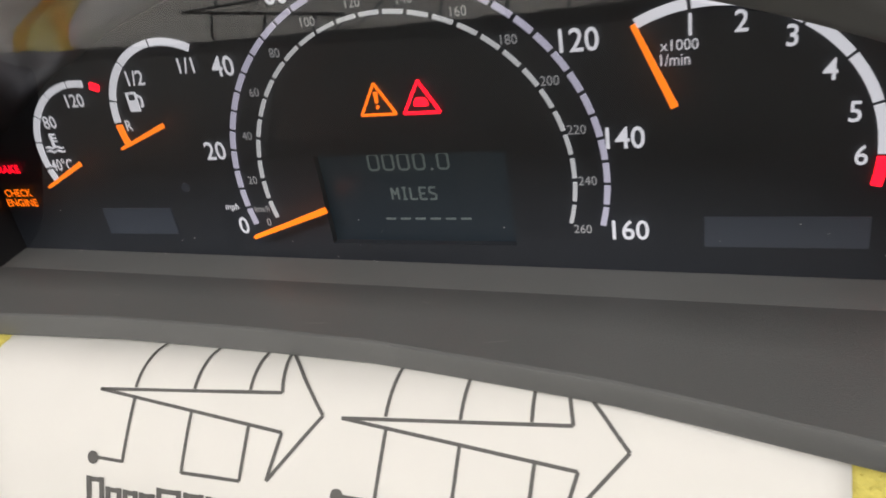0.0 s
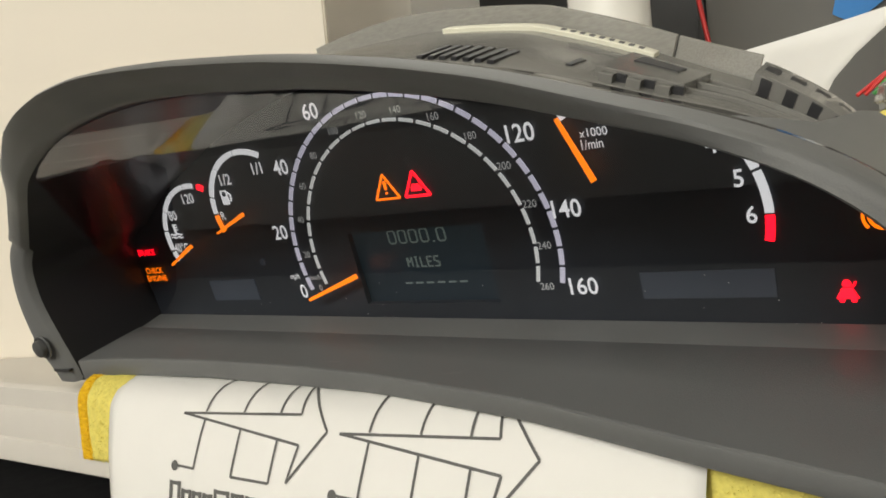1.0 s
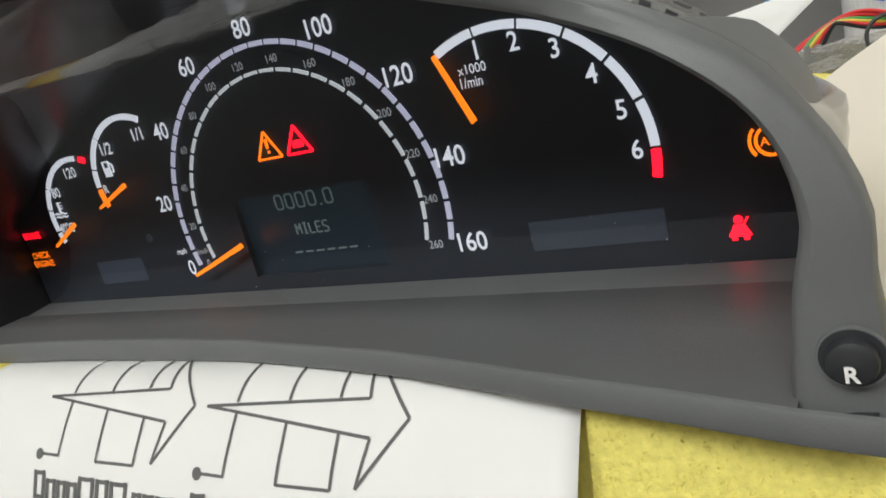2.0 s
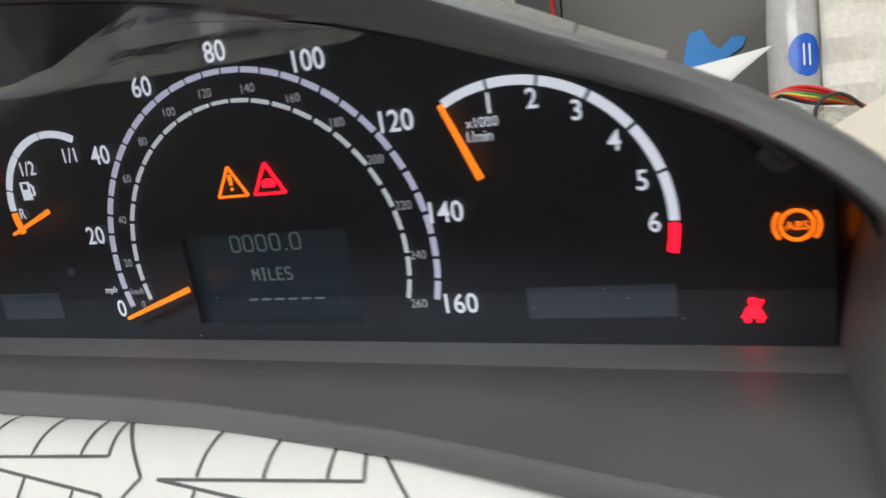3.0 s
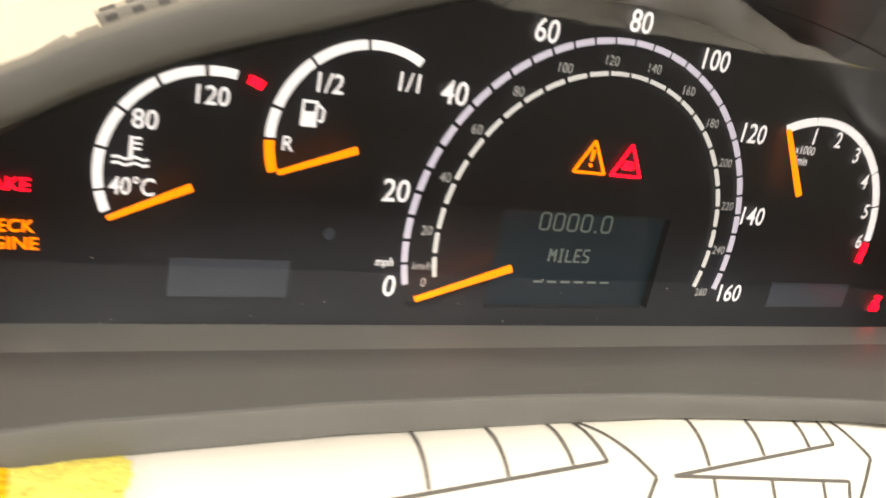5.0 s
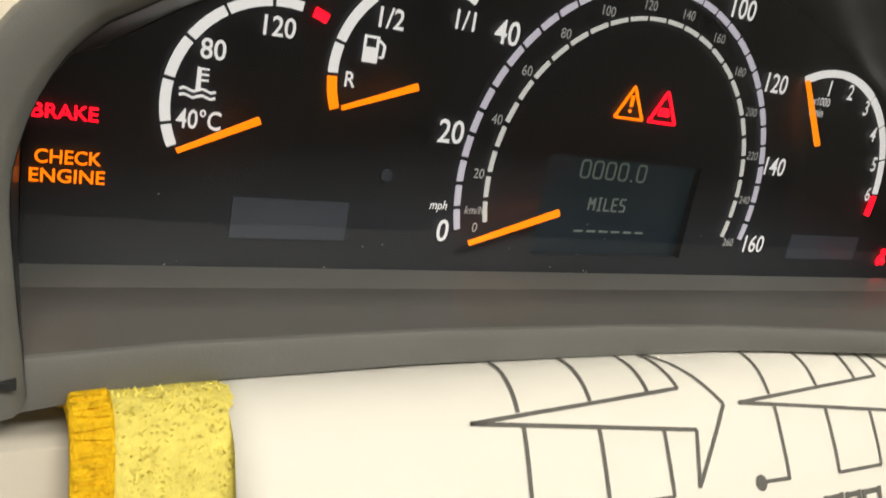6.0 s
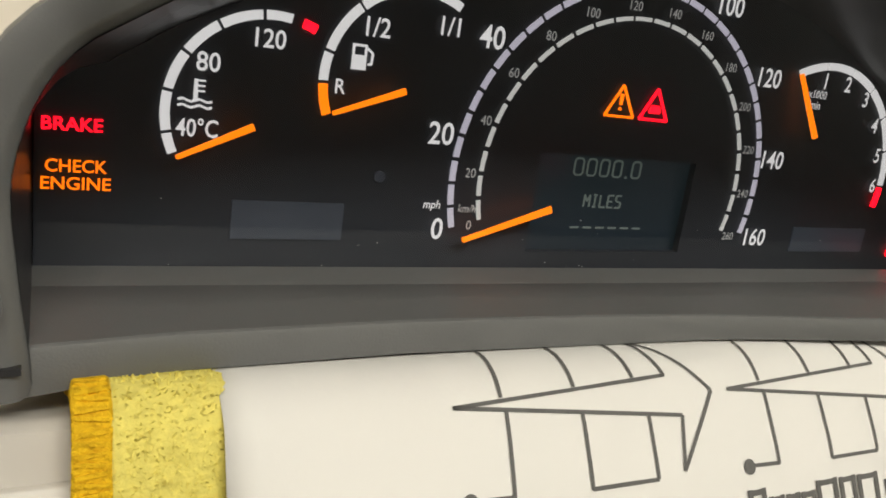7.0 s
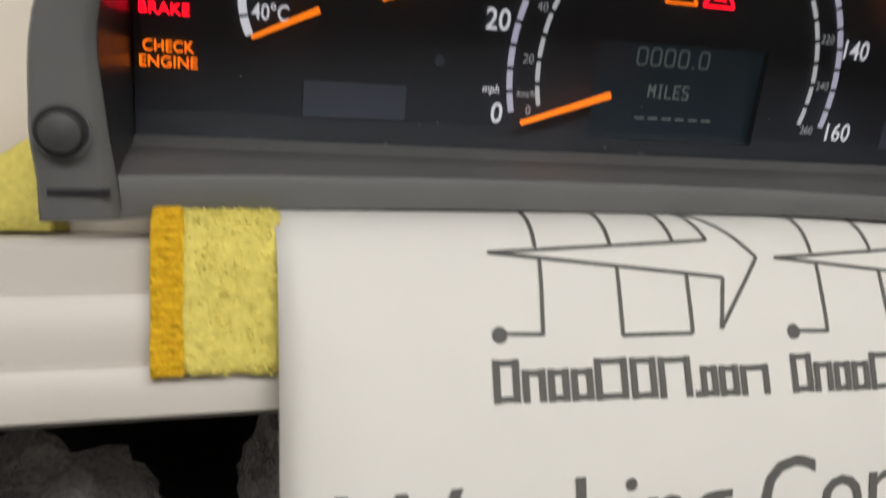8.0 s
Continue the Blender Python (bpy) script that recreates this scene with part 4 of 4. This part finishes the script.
soft_slab("folded_cloth", -0.262, -0.211, 0.004, 0.036, 0.0, 0.026, CLOTH, "bunched yellow cloth on the bench beside the cluster", "cloth", 9.0)


def crumpled_bag(name, x, y, z, rx, ry, rz, label, seed):
    bm = bmesh.new()
    bmesh.ops.create_icosphere(bm, subdivisions=4, radius=1.0)
    for v in bm.verts:
        n = noise.noise(v.co * 2.2 + Vector((seed, 0, 0))) * 0.35 + abs(noise.noise(v.co * 5 + Vector((0, seed, 0)))) * -0.3 + noise.noise(v.co * 13) * 0.05
        v.co = Vector((v.co.x * rx, v.co.y * ry, max(v.co.z, -0.75) * rz)) * (1 + n)
    lowest = min(v.co.z for v in bm.verts)
    for v in bm.verts:
        v.co += Vector((x, y, z - lowest))
    ob = part(name, bm, BAG, smooth=True)
    return tagged(ob, label, "plastic bag")


crumpled_bag("plastic_bag", 0.198, 0.215, 0.100, 0.042, 0.03, 0.013, "crumpled clear plastic bag with wires inside", 1.5)
WIRE_SET = ((WRED, 0.0), (WRED, 0.004), (WGREEN, 0.008), (WYELL, 0.011), (WRED, 0.015), (WBLACK, 0.019))
for k, (m, d) in enumerate(WIRE_SET):
    cable("wire", [(0.150 + d, 0.22 + d * 0.4, 0.118), (0.160 + d, 0.225, 0.126 + d * 0.5), (0.180, 0.235 - d, 0.142 - d * 0.3), (0.200, 0.22 + d, 0.140 - d * 0.6), (0.222, 0.21, 0.124 + d * 0.2), (0.236, 0.22, 0.112)], 0.0011, m, "thin coloured wire in the clear bag")
cable("wire", [(0.200, 0.185, 0.106), (0.193, 0.184, 0.118), (0.200, 0.184, 0.130), (0.212, 0.185, 0.128), (0.220, 0.186, 0.116)], 0.001, WBLACK, "looped thin black wire")


def connector(x, y, z):
    t = thing("connector", pose(x, y, z, 0, 0, 18), "grey ribbed plug connector in the clear bag", "connector")
    part("shell", box(bmesh.new(), -0.02, 0.016, -0.007, 0.007, 0.0, 0.014, 0.0015), HOUSE, t)
    for k in range(6):
        part("rib", box(bmesh.new(), -0.018 + 0.0055 * k, -0.0155 + 0.0055 * k, -0.0078, 0.0078, 0.001, 0.0150, 0.0004), HOUSE, t)
    return t


connector(0.182, 0.212, 0.1075)

# curled white sheet leaning behind the cluster
bm = bmesh.new()
rows = []
for j in range(13):
    v = j / 12
    row = []
    for i in range(17):
        u = i / 16
        xr = lerp_table([(0.0, 0.112), (0.7, 0.120), (0.82, 0.139), (0.91, 0.159), (1.0, 0.181)], v)
        x = 0.0 + xr * u
        row.append((x, 0.285 + 0.03 * v + 0.012 * math.sin(u * 2.6), 0.001 + (0.160 + 0.024 * u) * v))
    rows.append(row)
grid(bm, rows)
ob = tagged(part("curled_sheet", bm, PAPER, smooth=True), "curled white paper sheet leaning behind the cluster", "paper")
ob.modifiers.new("thickness", "SOLIDIFY").thickness = 0.0003

# bottle with blue label
t = thing("water_bottle", pose(0.1935, 0.34, 0), "milky plastic bottle with an oval blue label", "bottle")
bm = bmesh.new()
ringb = lambda r, z: [(r * math.cos(2 * math.pi * k / 28), r * math.sin(2 * math.pi * k / 28), z) for k in range(29)]
grid(bm, [ringb(0.0005, 0.001), ringb(0.014, 0.001), ringb(0.016, 0.006), ringb(0.016, 0.05), ringb(0.0148, 0.06), ringb(0.016, 0.07), ringb(0.016, 0.14), ringb(0.0165, 0.143), ringb(0.0165, 0.202), ringb(0.016, 0.206), ringb(0.015, 0.235), ringb(0.011, 0.262), ringb(0.011, 0.285)])
part("body", bm, BOTTLE, t, smooth=True)
bm = bmesh.new()
oval = []
for k in range(17):
    v = -1 + 2 * k / 16
    half = 40 * math.sqrt(max(0.0, 1 - v * v)) + 0.5
    oval.append([(0.0170 * math.cos(radians(-62 + half * u / 6)), 0.0170 * math.sin(radians(-62 + half * u / 6)), 0.177 + 0.0145 * v) for u in range(-6, 7)])
grid(bm, oval)
lab = part("label", bm, BLUE, t, "blue printed label", smooth=True)
bm = bmesh.new()
for x0, x1, z0, z1 in ((0.0055, 0.0065, 0.170, 0.184), (0.0090, 0.0100, 0.170, 0.184)):
    box(bm, x0, x1, -0.0182 + 0.6 * (x0 - 0.004), -0.0140, z0, z1)
part("label_bars", bm, WHITEP, lab)
bm = bmesh.new()
grid(bm, [ringb(0.0005, 0.297), ringb(0.0125, 0.297), ringb(0.013, 0.294), ringb(0.013, 0.280)])
part("cap", bm, WHITEP, t, "white screw cap", smooth=True)

# terry towel over a box
bm = bmesh.new()
rows = []
for j in range(40):
    z = 0.001 + 0.30 * j / 39
    rows.append([(0.2105 + 0.20 * i / 30, 0.33 + 0.004 * noise.noise(Vector((i * 0.4, j * 0.35, 2.0))) + 0.003 * math.sin(j * 1.5), z) for i in range(31)])
rows.append([(0.2105 + 0.20 * i / 30, 0.43, 0.306) for i in range(31)])
rows.append([(0.2105 + 0.20 * i / 30, 0.435, 0.001) for i in range(31)])
grid(bm, rows)
ob = tagged(part("terry_towel", bm, TERRY, smooth=True), "off-white ribbed towel stack on the bench", "towel")
ob.modifiers.new("thickness", "SOLIDIFY").thickness = 0.004

# blue tape on the panel
bm = prism(bmesh.new(), [(0.108, 0.214), (0.124, 0.203), (0.142, 0.214), (0.160, 0.226), (0.163, 0.234), (0.152, 0.236), (0.141, 0.226), (0.134, 0.232), (0.126, 0.246), (0.115, 0.243)], 0.4965, 0.4972)
tagged(part("painters_tape", bm, TAPE), "torn blue painters tape stuck on the grey panel", "tape")

# white board beside the cluster
bm = prism(bmesh.new(), [(0.168, 0.0), (0.55, 0.0), (0.55, 0.297), (0.224, 0.1185), (0.19, 0.0997), (0.168, 0.086)], 0.125, 0.130)
tagged(part("white_board", bm, CREAM), "white card with a slanted edge standing on the bench", "card")

# clear bag under the bench, on a dark shelf
shelf = part("under_shelf", box(bmesh.new(), -1.19, 1.19, 0.02, 0.80, -0.19, -0.175, 0.002), DARK)
tagged(shelf, "black shelf under the workbench", "shelf")
crumpled_bag("plastic_bag", -0.235, 0.12, -0.174, 0.05, 0.05, 0.045, "crumpled clear plastic bag on the shelf under the bench", 7.0)
crumpled_bag("plastic_bag", -0.125, 0.11, -0.174, 0.03, 0.04, 0.05, "crumpled clear plastic bag on the shelf under the bench", 3.0)
